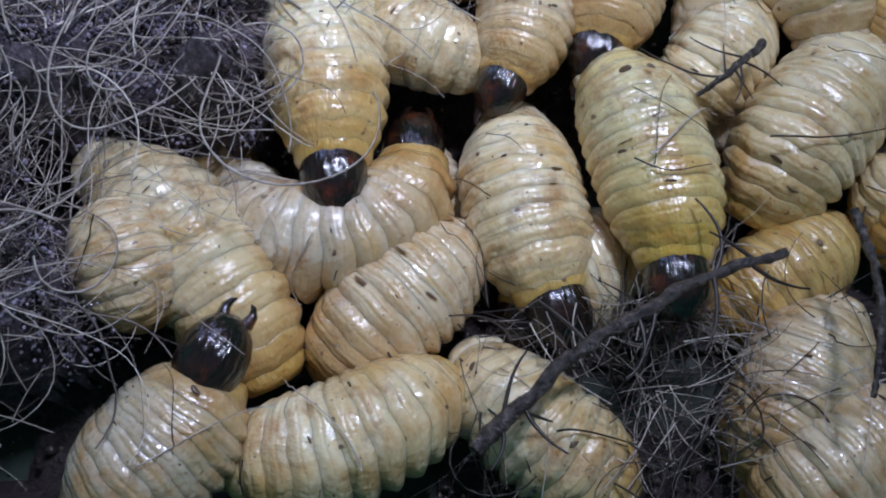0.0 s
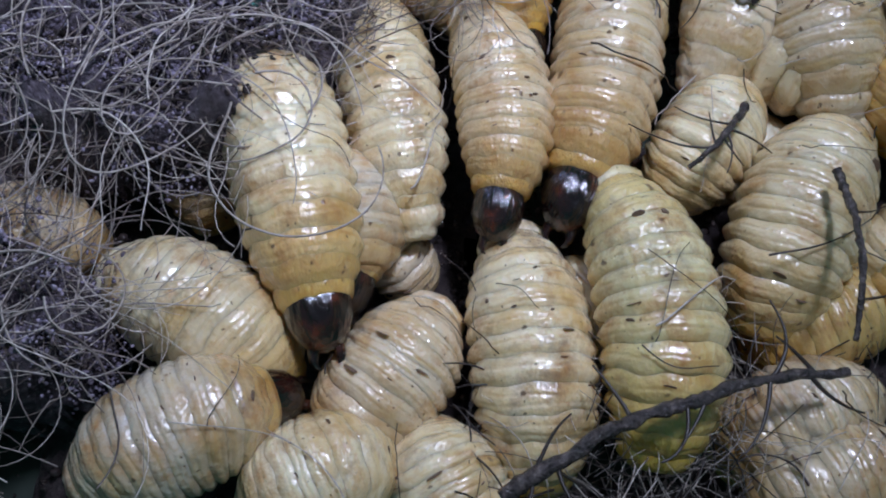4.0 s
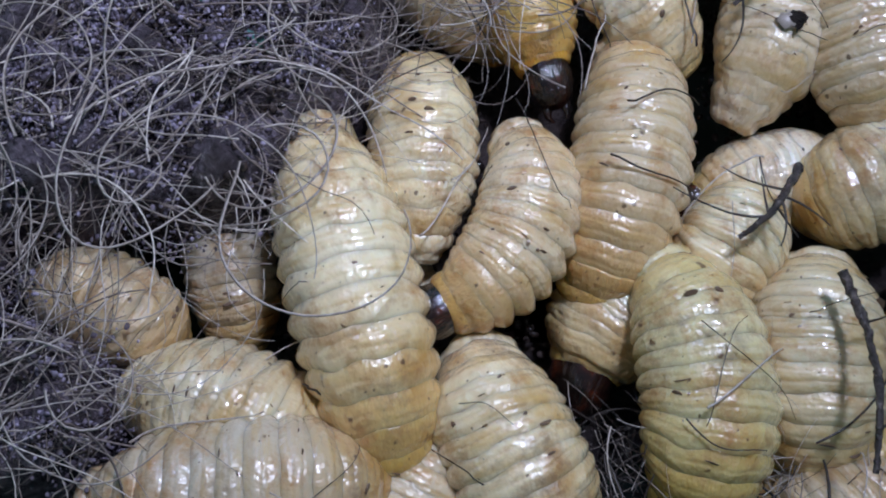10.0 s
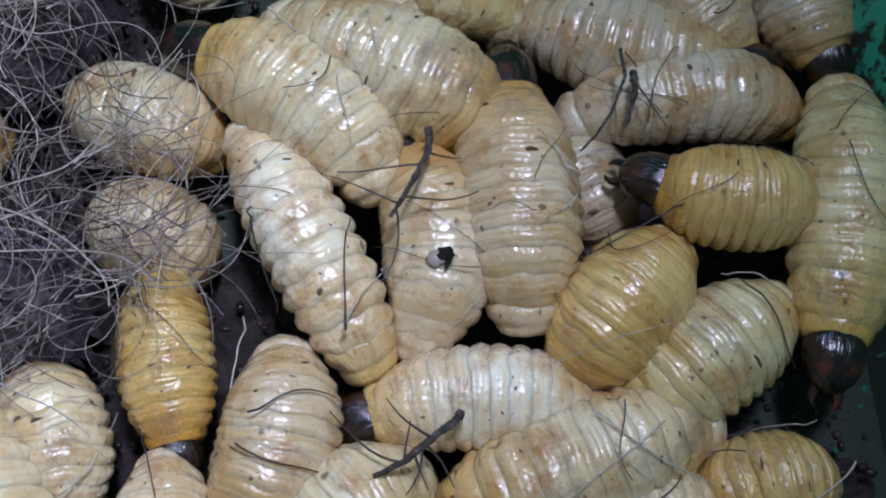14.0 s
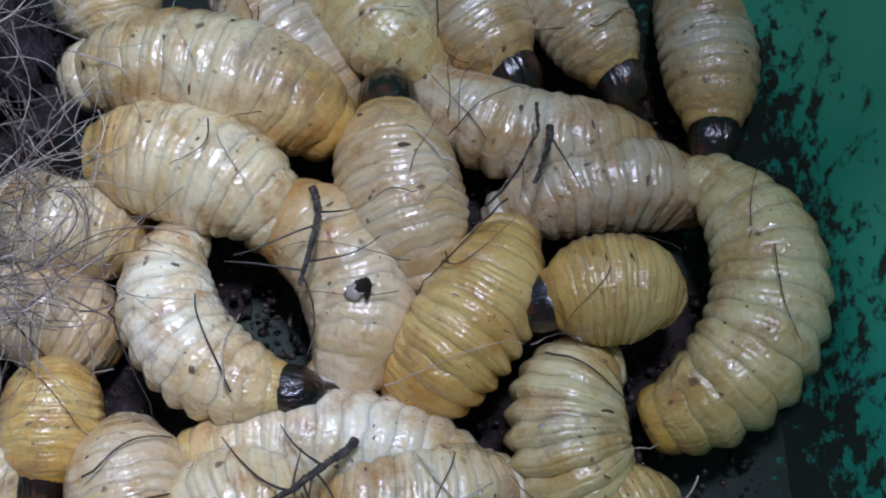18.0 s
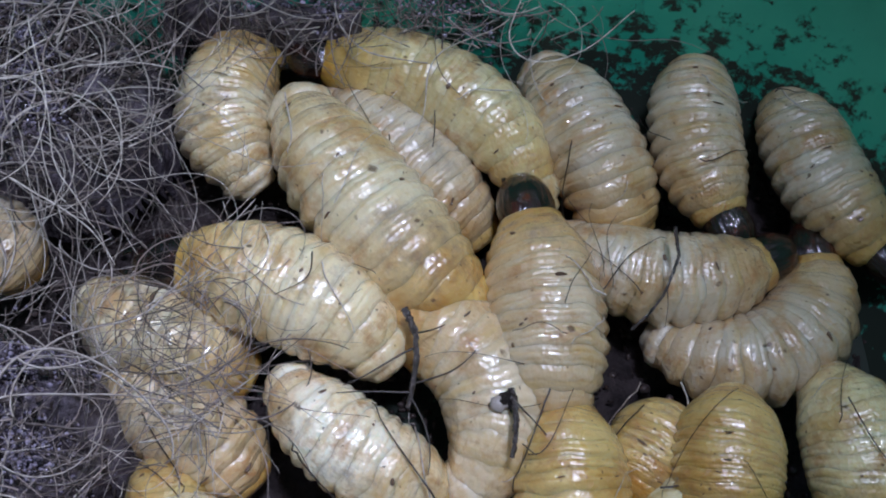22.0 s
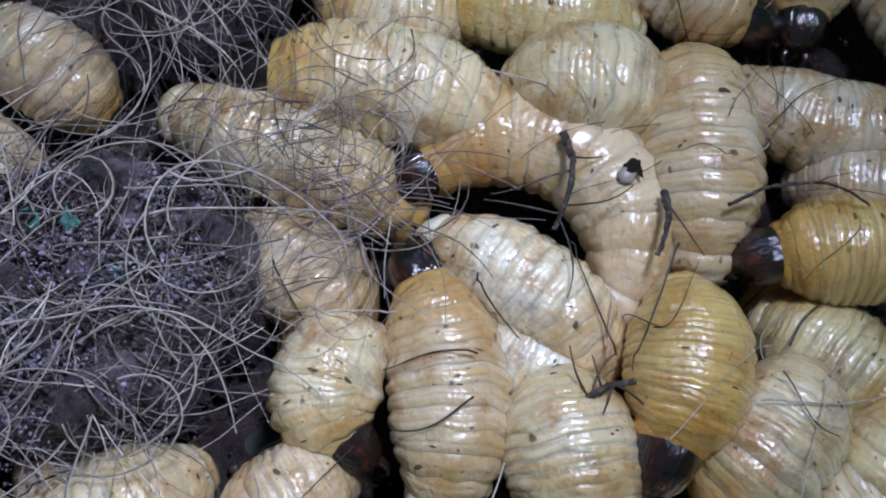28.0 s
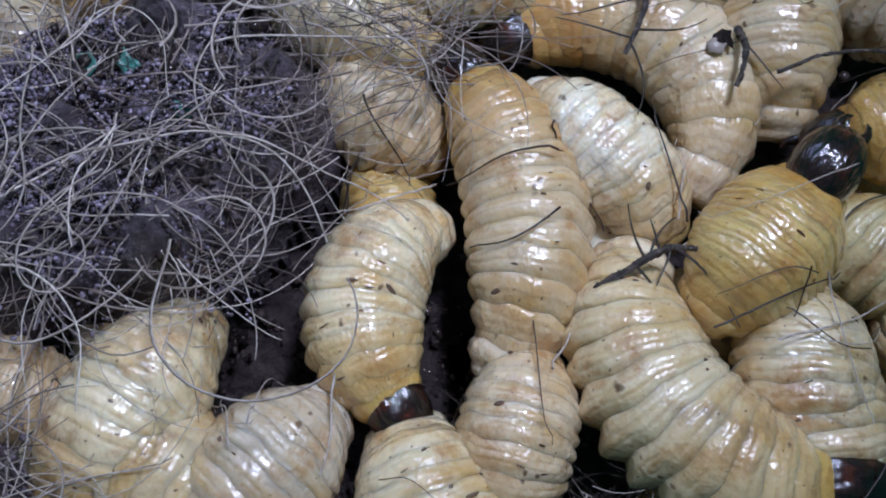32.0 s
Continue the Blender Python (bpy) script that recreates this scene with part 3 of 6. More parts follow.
def grub(tint, width, length, shows_head, rows):
    """A grub of that width and length in centimetres. Rows: seconds, x, y, z of its middle, heading in degrees, chord and sag of its back, and how far its head is tucked under."""
    number = len(KEYED)
    width *= 1.07
    longest = max(chord * (1 + 2.6 * (sag / chord) ** 2) for _, _, _, _, _, chord, sag, _ in rows)
    length = max(length, 0.6 * longest + 0.4 * length)
    rng = random.Random(number * 17 + 5)
    root = tagged(new("beetle_grub"), WORDS[tint] + (" with a dark shiny head" if shows_head else ", its head tucked under"), "grub", "grubs in the tub")
    body, ends = (np.array(c) for c in TINTS[tint])
    body = body * rng.uniform(0.92, 1.08)
    tail_stain, neck_stain = rng.uniform(0.1, 0.75), rng.uniform(0.5, 1.05)
    n, parts, shares = RINGS_PER_GRUB, [], []

    def add(name, me, share, scale, colour, label=""):
        ob = part(name, me, root, label)
        ob.scale = [s * CM for s in scale]
        ob.color = (*(min(1.0, float(c)) for c in colour), 40.0 * number + 13.33 * share)
        parts.append(ob)
        shares.append(share)
        return ob

    for k in range(n):
        u = (k + 0.5) / n
        r = width / 2 * girth(u)
        stain = min(1.0, max(0.0, 1 - u / 0.3) * tail_stain + max(0.0, (u - 0.6) / 0.32) * neck_stain)
        colour = body * (1 - stain) + ends * stain
        colour = colour * rng.uniform(0.97, 1.03)
        slope = 0.86 * (girth(min(1, u + 0.5 / n)) - girth(max(0, u - 0.5 / n))) / girth(u)
        taper = min(TAPERS, key=lambda x: abs(x - slope))
        add("skin_fold", rng.choice(RING_MESHES[taper]), u, (r, 0.9 * length / n, r * 0.94), colour)
    add("tail_end", TAIL_MESH, 0.01, (width * 0.31, 0.95 * length / n, width * 0.28), body * 0.92 + 0.06, "pale blunt tail end")
    add("neck_plate", NECK_MESH, 1.0, (width * 0.32, 0.07 * length, width * 0.29), ends * np.array([1.02, 1.02, 0.85]), "shiny yellow-orange neck plate")
    head = add("head", HEAD_MESH, 1.0 + 0.27 * width / length, (width * 0.265, width * 0.32, width * 0.265), (1, 1, 1), "black-brown shiny head capsule")
    for s in (-1, 1):
        jaw = part("jaw", JAW_MESH, head)
        jaw.matrix_basis = Matrix.Translation((0.28 * s, 0.78, -0.12)) @ Matrix.Diagonal((s, 1, 1, 1))
    KEYED.append((root, parts, shares, 0.35, width, rows))
    return root


grub("green", 1.62, 3.10, True, [
     (0, 4.25, 2.55, -0.3, -78, 3.15, 0.13, 0),
     (1, 4.28, 1.86, -0.3, -86, 3.57, 0.35, 1),
     (2, 3.93, 1.52, -0.3, -83, 3.81, 0.59, 1),
     (3, 4.38, 0.83, -0.3, -83, 3.61, 0.57, 1),
     (3.5, 4.27, 0.94, -0.3, -85, 3.81, 0.43, 1),
     (5.5, 3.94, 1.34, -0.3, -63, 3.2, 0.14, 1),
     (6, 3.77, 1.2, -0.3, -70, 2.94, 0.12, 1),
     (7, 3.88, 1.23, -0.3, -73, 2.81, 0.22, 1),
     (8, 4.36, 0.87, -0.3, -80, 3.02, 0.02, 1),
     (9, 4.22, 1.12, -0.3, -72, 3.13, 0.11, 1),
     (10, 4.15, 0.94, -0.3, -85, 3, 0.34, 1),
     (11, 4.91, 1.43, -0.3, -80, 2.56, 0.2, 1),
     (12, 4.97, 0.61, -0.3, -89, 1.92, 0, 1),
     (13, 4.9, 0.78, -0.3, -88, 1.71, 0.06, 1),
     (16, 4.9, 0.78, -1.5, -88, 1.71, 0.06, 1)])
grub("cream", 1.65, 3.21, True, [
     (0, 2.76, 2.11, -0.85, -82, 2.73, -0.13, 0),
     (1, 3.04, 1.61, -0.85, -91, 3.61, -0.15, 1),
     (2, 2.85, 1.54, -0.85, -85, 3.39, -0.04, 1),
     (3, 3.06, 0.94, -0.85, -97, 3.88, 0.21, 1),
     (3.5, 2.71, 0.74, -0.85, -91, 3.49, 0.09, 1),
     (5.5, 2.71, 0.38, -0.5, -74, 3.15, 0.04, 1),
     (6, 2.46, 0.48, -0.5, -79, 2.74, -0.01, 1),
     (7, 2.55, 0.74, -0.5, -77, 3.03, -0.45, 1),
     (8, 2.63, 0.43, -0.5, -66, 3.37, -0.55, 1),
     (9, 2.5, 0.12, -0.5, -66, 3.11, -0.4, 1),
     (11, 1.67, 0.15, -0.5, -69, 2.11, -0.05, 1),
     (12, 1.52, 0.17, -0.5, -71, 2.17, -0.08, 1)])
grub("cream", 1.75, 3.32, False, [
     (0, 7.13, 3.32, -0.7, -130, 3.17, -0.1, 1),
     (1, 7.05, 3.26, -0.7, -132, 2.83, 0.05, 1),
     (2, 6.89, 3.31, -0.7, -121, 2.96, -0, 1),
     (3, 6.96, 3.12, -0.7, -119, 2.91, -0.1, 1),
     (3.5, 6.97, 2.81, -0.7, -115, 3.42, -0.19, 1),
     (5.5, 6.31, 2.62, -0.7, -119, 2.66, -0.02, 1),
     (6, 6.12, 2.24, -0.7, -115, 3.27, -0.13, 1),
     (7, 6.22, 2.41, -0.7, -106, 2.75, -0.21, 1),
     (8, 6.45, 1.68, -0.7, -108, 2.68, -0.09, 1),
     (9, 6.15, 1.82, -0.7, -95, 2.61, -0.17, 1),
     (10, 6.23, 1.3, -0.7, -99, 2.45, -0.16, 1),
     (11, 6.51, 1.5, -0.7, -95, 1.99, -0.1, 1),
     (12, 6.34, 1.11, -0.7, -92, 1.78, -0.08, 1)])
grub("cream", 1.40, 2.66, False, [
     (0, 5.71, 4.61, -0.8, -126, 1.92, 0.1, 1),
     (2, 5.47, 4.65, -0.8, -135, 1.75, 0.12, 1),
     (3, 5.4, 4.14, -0.8, -137, 2.29, 0.17, 1),
     (3.5, 5.55, 4, -0.8, -128, 1.98, 0.02, 1),
     (5.5, 5.07, 4.45, -0.8, -120, 2.16, 0.15, 1),
     (6, 5.02, 4.29, -0.8, -126, 2.02, 0.13, 1),
     (7, 4.96, 4.1, -0.8, -115, 1.99, 0.19, 1),
     (8, 4.98, 3.71, -0.8, -131, 1.77, 0.28, 1),
     (9, 4.89, 3.58, -0.8, -127, 1.42, 0.18, 1),
     (10, 5.12, 2.96, -0.8, -123, 1.47, 0.05, 1),
     (12, 5.05, 2.64, -0.8, -116, 1.33, 0.04, 1),
     (14, 5.05, 2.64, -1.6, -116, 1.33, 0.04, 1)])
grub("pale", 1.60, 3.07, True, [
     (0, -2.06, -1.6, 0, 47, 1.9, -0.16, -0.3),
     (1, -2.3, -1.8, 0, 95, 2, -0.08, -0.3),
     (2, -2.17, -1.67, 0, 103, 1.71, -0.14, -0.3),
     (3, -1.9, -1.64, 0, 85, 2.15, -0.08, -0.4),
     (3.5, -1.88, -1.2, 0, 48, 2.08, 0.03, 0),
     (5.5, -1.87, -0.93, 0, 16, 2.99, -0.01, 1),
     (7, -1.64, -0.77, 0, 12, 3.29, -0.06, 1),
     (8, -1.66, -1.04, 0, 8, 3.51, 0, 1),
     (9, -1.7, -0.92, 0, 8, 3.52, -0.11, 1),
     (10, -1.46, -0.62, 0, 6, 3.16, 0.02, 1),
     (11, -1.38, -0.74, 0, 6, 3.14, 0.06, 1)])
grub("cream", 1.65, 3.13, False, [
     (0, -2.22, 1.15, -0.5, -49, 3.93, 0.24, 1),
     (1, -2.31, 1.44, -0.5, -48, 4.09, 0.29, 1),
     (2, -2.03, 0.94, -0.5, -44, 3.07, 0.33, 1),
     (3, -1.77, 0.66, -0.5, -41, 3.6, 0.25, 1),
     (3.5, -2.07, 0.69, -0.5, -35, 2.73, 0.17, 1),
     (5.5, -1.75, 0.7, -0.5, -25, 2.52, 0.17, 1),
     (6, -1.81, 0.88, -0.5, -22, 2.35, 0.03, 1),
     (7, -1.77, 0.89, -0.5, -16, 2.8, 0.05, 1),
     (8, -1.52, 0.52, -0.5, -22, 2.81, 0.22, 1),
     (9, -1.58, 0.41, -0.5, -16, 2.59, 0.26, 1),
     (10, -1.7, 0.29, -0.5, -21, 2.34, 0.15, 1),
     (11, -1.74, 0.63, -0.5, -19, 2.33, 0.27, 1),
     (12, -2.19, 0.69, -0.5, -21, 2.35, 0.33, 1)])
grub("pale", 1.25, 2.38, False, [
     (0, -2.48, 3.86, -1.4, -53, 2.37, -0.03, 1),
     (2, -2.66, 4.1, -1.4, -72, 2.11, 0.03, 1),
     (5.5, -2.47, 3.55, -1.4, -63, 1.81, -0.07, 1),
     (9, -2.22, 3.76, -1.4, -58, 2.23, -0.19, 1),
     (10, -2.11, 2.9, -1.4, -76, 2.33, 0.09, 1),
     (11, -1.82, 2.6, -1.4, -82, 2.04, 0.08, 1),
     (12, -2.55, 2.81, -1.4, -78, 2.66, 0.13, 1),
     (13, -2.88, 2.99, -1.4, -76, 2.6, 0.2, 1)])
grub("cream", 1.50, 2.85, False, [
     (0, 0.03, -1.09, -0.5, 18, 2.82, -0.44, 1),
     (1, -0.48, -0.62, -0.5, 29, 2.45, -0.92, 1),
     (2, -0.35, -0.88, -0.5, 7, 2.38, -0.23, 1),
     (3, -0.21, -1.2, -0.5, 12, 2.34, -0.28, 1),
     (3.5, -0.03, -1.46, -0.5, 18, 1.47, 0.07, 1),
     (5.5, -0.41, -1.5, -0.5, 45, 1.42, -0.1, 1),
     (6, -0.36, -1.5, -0.5, 45, 1.42, -0.1, 1)])
grub("ochre", 1.60, 3.04, False, [
     (0, 0.9, 0.64, -0.9, -136, 2.45, 0.05, 1),
     (1, 0.84, 0.8, -0.9, -135, 2.4, 0.09, 1),
     (3, 0.97, 0.43, -0.9, -125, 2.27, 0.07, 1),
     (3.5, 0.88, 0.2, -0.9, -125, 2.15, 0.07, 1),
     (5.5, 0.61, 0.12, -0.9, -111, 2.16, 0.14, 1),
     (7, 0.56, 0.47, -0.9, -111, 2.09, 0.12, 1),
     (8, 0.65, -0.22, -0.9, -113, 1.52, 0.02, 1),
     (9, 0.65, -0.57, -0.9, -114, 1.52, 0.06, 1),
     (12, 0.65, -0.57, -1.4, -114, 1.52, 0.06, 1)])
grub("cream", 1.50, 2.85, False, [
     (0, 2.81, -1.02, -1, -43, 2.45, -0.22, 1),
     (1, 2.63, -1.23, -1, -47, 2.16, -0.32, 1),
     (2, 2.43, -1.09, -1, -25, 1.7, -0.18, 1),
     (3, 2.03, -1.47, -1, -26, 1.59, -0.1, 1),
     (6, 1.19, -1, -1, -177, 1.42, 0.04, 1),
     (7, 0.89, -0.92, -1, -164, 1.42, 0.08, 1),
     (9, 0.8, -1.57, -1, -159, 1.42, 0.02, 1)])
grub("ochre", 1.60, 3.04, False, [
     (0, 6.43, -0.55, -1.2, -124, 2.38, -0.09, 1),
     (1, 6.28, -0.69, -1.2, -125, 1.96, -0.01, 1),
     (2, 6.33, -0.25, -1.2, -124, 1.8, -0.04, 1),
     (3, 6.84, -0.17, -1.2, -153, 1.85, 0.02, 1),
     (5.5, 6.13, -0.35, -1.2, -155, 1.97, -0, 1),
     (6, 6.07, -0.16, -1.2, -154, 1.88, -0.02, 1),
     (9, 6.34, -0.32, -1.2, -158, 1.66, 0.01, 1),
     (10, 6.3, -0.79, -1.2, -166, 1.54, 0.02, 1)])
grub("ochre", 1.60, 3.04, False, [
     (0, 6.73, -1.57, -1.1, -146, 2.07, 0.01, 1),
     (1, 7.17, -1.08, -1.1, -63, 1.86, -0.16, 1),
     (2, 7, -1.11, -1.1, -157, 1.52, 0.08, 1),
     (3, 7.2, -1.22, -1.1, -162, 1.55, -0.06, 1),
     (6, 6.3, -0.83, -1.1, -149, 1.78, -0.06, 1)])
grub("amber", 1.40, 2.66, False, [
     (0, 6.48, 1.27, -1.4, -145, 2.08, 0.08, 1),
     (1, 6.62, 1.74, -1.4, -153, 1.79, 0.11, 1),
     (2, 6.94, 1.57, -1.4, -166, 2.01, 0.14, 1),
     (3, 7.48, 1.52, -1.4, -161, 1.92, 0.12, 1),
     (5.5, 6.52, 1.18, -1.4, -155, 1.92, 0.11, 1),
     (7, 6.3, 0.8, -1.4, -169, 1.63, 0.01, 1),
     (10, 6.62, -0.09, -1.4, -172, 1.55, -0.01, 1)])
grub("ochre", 1.30, 2.66, False, [
     (0, -2.73, 0.84, 0.05, -64, 1.16, 0.05, 1),
     (1, -3.15, 0.71, 0.05, -67, 1.35, 0.1, 1),
     (2, -3.28, 0.82, 0.05, -61, 1.17, 0.08, 1),
     (3, -4.37, 2.31, -0.7, -25, 1.33, -0.07, 1),
     (3.5, -4.76, 2.13, -0.7, -13, 1.51, -0.08, 1),
     (5.5, -4.03, 2.29, -0.7, -10, 1.81, -0.13, 1),
     (6, -3.91, 2.46, -0.7, -5, 1.67, -0.23, 1),
     (7, -3.82, 2.32, -0.7, -3, 1.98, -0.06, 1),
     (8, -3.82, 2.25, -0.7, -21, 1.83, 0.04, 1),
     (9, -3.99, 2.28, -0.7, -18, 2.04, -0, 1),
     (10, -3.56, 1.83, -0.7, -23, 1.73, 0.15, 1),
     (11, -3.6, 2.02, -0.7, -12, 1.6, 0.05, 1),
     (12, -4.11, 2.1, -0.7, -17, 1.68, 0.07, 1)])
grub("pale", 1.05, 1.99, False, [
     (3, 1.16, 2.75, -1.5, -65, 1.63, 0.02, 1),
     (3.5, 0.78, 2.35, -1.5, -49, 1.16, -0.15, 1),
     (5.5, 0.68, 2.48, -1.5, -64, 1.41, -0.13, 1),
     (7, 0.62, 2.53, -1.5, -60, 1.23, -0.11, 1),
     (10, 0.62, 2.53, -1.8, -60, 1.23, -0.11, 1)])
grub("pale", 1.80, 3.42, False, [
     (9, -4.71, 6.65, -0.8, -101, 1.72, 0.25, 1),
     (10, -4.44, 6.41, -0.8, -95, 1.93, 0.3, 1),
     (11, -4.49, 6.71, -0.8, -99, 2.35, 0.36, 1),
     (12, -4.34, 6.92, -0.8, -80, 2.49, 0.18, 1)])
grub("amber", 1.30, 2.47, True, [
     (10, 2.33, 6.71, -0.5, -78, 2.14, -0.04, 0),
     (11, 2.05, 6.32, -0.5, -76, 2.32, 0.02, 0),
     (12, 1.9, 6.41, -0.5, -80, 2.6, 0.04, 0),
     (13, 1.95, 5.89, -0.5, -77, 2.78, 0.02, 0),
     (14, 1.9, 4.9, -0.5, -80, 2.41, -0.01, 0),
     (15, 1.9, 4.89, -0.5, -85, 2.08, 0.12, 0),
     (15.5, 2.05, 4.99, -0.5, -73, 2.18, 0.16, 0),
     (17.5, 1.85, 4.53, -0.5, -75, 1.57, 0.12, 0),
     (18, 1.8, 4.52, -0.5, -83, 1.36, 0.09, 0),
     (19, 1.91, 4, -0.5, -71, 1.59, -0.11, 0),
     (20, 0.91, 4.6, -0.5, -83, 1.67, 0.17, 0),
     (24, 0.91, 4.6, -1.5, -83, 1.67, 0.17, 0)])
grub("cream", 1.60, 3.04, False, [
     (12, 1.26, 8.68, -0.6, -55, 2.01, -0.07, 1),
     (13, 1.31, 8.5, -0.6, -60, 2.13, 0.17, 1),
     (14, 1.21, 8.94, -0.6, -23, 2.13, -0.12, 1),
     (15.5, 1.1, 8.93, -0.6, -29, 1.79, -0.1, 1),
     (18, 1.46, 7.68, -0.6, -12, 1.92, -0.09, 1),
     (19, 1.09, 7.34, -0.6, -25, 1.79, -0.14, 1),
     (20, 0.62, 7.42, -0.6, -21, 2.14, -0.02, 1),
     (21, 0.68, 7.66, -0.6, -23, 2.68, -0.11, 1),
     (23, 0.48, 7.25, -0.6, -22, 2.51, -0.11, 1),
     (24, 0.55, 7.66, -0.6, -25, 2.92, -0.18, 1),
     (24.5, 0.47, 7.64, -0.6, -19, 3.43, 0.05, 1),
     (27, 0.37, 7.5, -0.6, -20, 3.92, -0.23, 1),
     (28, 0.5, 7.65, -0.6, -24, 3.97, -0.04, 1),
     (29, 0.07, 7.99, -0.6, -29, 3.75, 0.05, 1),
     (30, -0.01, 8.3, -0.6, -29, 3.1, -0.05, 1),
     (31, 0.22, 8.01, -0.6, -34, 2.91, -0.23, 1),
     (32, 0.79, 7.61, -0.6, -36, 2.5, -0.27, 1)])
grub("ochre", 1.55, 2.94, False, [
     (14, 1.32, 6.9, -0.9, -27, 1.47, 0.07, 1),
     (15, 1.01, 7.41, -0.9, -10, 1.74, -0.2, 1),
     (15.5, 1.19, 7.24, -0.9, -24, 1.77, -0.05, 1),
     (17.5, 1.34, 6.52, -0.9, -17, 1.68, -0.03, 1),
     (18, 1.34, 6.27, -0.9, -27, 1.65, -0.04, 1),
     (19, 1.23, 5.64, -0.9, -31, 1.77, -0.02, 1),
     (20, 0.72, 5.78, -0.9, -35, 2.13, 0.1, 1),
     (21, 0.53, 6.11, -0.9, -42, 2.37, 0.2, 1),
     (22, 0.9, 6, -0.9, -31, 2.66, 0.15, 1),
     (23, 1.15, 5.57, -0.9, -20, 2.09, 0.1, 1),
     (24, 0.74, 6.2, -0.9, -34, 2.03, -0.08, 1),
     (24.5, 1.03, 5.57, -0.9, -34, 1.77, -0.05, 1),
     (26.5, 0.74, 5.7, -0.9, -33, 1.9, 0.03, 1),
     (27, 0.88, 5.7, -0.9, -36, 2.07, -0.04, 1),
     (28, 0.74, 5.81, -0.9, -41, 1.89, -0.03, 1),
     (29, 0.84, 5.81, -0.9, -48, 1.73, -0.05, 1),
     (30, 0.68, 6.48, -0.9, -42, 1.47, 0.02, 1),
     (31, 1.03, 6.35, -0.9, -44, 1.47, -0.11, 1),
     (32, 1.11, 6.1, -0.9, -45, 1.48, -0.2, 1)])
grub("white", 1.35, 2.91, True, [
     (11, 3.94, 6.92, -0.2, -60, 2.45, -0.23, 1),
     (12, 3.9, 7.11, -0.2, -62, 3.99, -0.05, 1),
     (13, 3.86, 6.99, -0.2, -68, 4.07, -0.01, 1),
     (14, 3.89, 6.55, -0.2, -63, 4.12, 0.02, 1),
     (15, 3.79, 6.37, -0.2, -63, 3.86, 0.05, 1),
     (15.5, 3.79, 6.7, -0.2, -61, 3.82, -0.11, 1),
     (17.5, 3.75, 6.3, -0.2, -60, 3.23, 0.07, 0),
     (18, 4.24, 6.12, -0.2, -58, 2.86, -0.75, 0),
     (19, 4.12, 5.78, -0.2, -42, 3, -0.45, 0),
     (20, 3.63, 5.87, -0.2, -46, 2.57, -0.19, 1),
     (21, 3.98, 5.8, -0.2, -36, 2.83, -0.1, 1),
     (22, 3.93, 5.83, -0.2, -34, 2.76, -0.22, 1),
     (23, 4.35, 5.58, -0.2, -27, 3.1, -0.17, 1),
     (24, 4.28, 5.55, -0.2, -31, 2.71, -0.24, 1),
     (24.5, 4.08, 5.87, -0.2, -29, 3.18, -0.29, 1),
     (26.5, 4.12, 5.14, -0.2, -29, 2.97, -0.1, 1),
     (27, 4.01, 5.06, -0.2, -29, 2.66, 0.01, 1),
     (28, 3.94, 5.18, -0.2, -37, 2.9, 0.17, 1),
     (29, 3.9, 5.29, -0.2, -37, 2.64, -0.24, 1),
     (30, 3.86, 5.19, -0.2, -48, 2.79, -0.19, 1),
     (31, 3.8, 4.98, -0.2, -50, 2.73, -0.04, 1),
     (32, 3.99, 4.79, -0.2, -52, 2.45, -0, 1)])
grub("ochre", 1.58, 3.98, True, [
     (11, 5.94, 6.32, -0.5, 71, 2.62, -0.15, 0),
     (12, 5.78, 6.4, -0.5, 82, 2.45, -0.31, 0),
     (13, 5.55, 6.29, -0.5, 87, 2.75, -0.24, 0),
     (14, 5.56, 6.39, -0.5, 90, 2.67, -0.39, 0),
     (15, 5.26, 6.44, -0.5, 92, 2.9, -0.52, 0),
     (15.5, 5.46, 6.58, -0.5, 94, 3.3, -0.68, 0),
     (17.5, 5.22, 6.33, -0.5, 104, 2.86, -1.04, 0),
     (18, 5.23, 6.35, -0.5, 114, 2.83, -0.91, 0),
     (19, 4.93, 6.15, -0.5, 115, 2.88, -1.09, 0),
     (20, 4.89, 6.36, -0.5, 115, 3.07, -1.11, 0),
     (21, 4.88, 6.43, -0.5, 115, 2.8, -0.94, 0),
     (22, 5.01, 6.35, -0.5, 115, 2.78, -1.04, 0),
     (23, 4.76, 6.11, -0.5, 135, 2.98, -1.29, 0),
     (24, 4.52, 6.37, -0.5, 133, 2.66, -1.12, 0),
     (24.5, 4.51, 6.52, -0.5, 132, 2.91, -1.08, 0),
     (26.5, 4.23, 5.83, -0.5, 145, 3.36, -1.34, 0),
     (27, 4.05, 5.96, -0.5, 145, 3.35, -1.32, 0),
     (28, 4.05, 6.22, -0.5, 138, 3.44, -1.53, 0),
     (29, 4.2, 6.11, -0.5, 138, 3.12, -1.36, 0),
     (30, 4.17, 5.74, -0.5, 132, 3.3, -1.5, 0),
     (31, 4.17, 6, -0.5, 132, 3.06, -1.36, 0),
     (32, 4.37, 5.77, -0.5, 130, 3.23, -1.29, 0)])
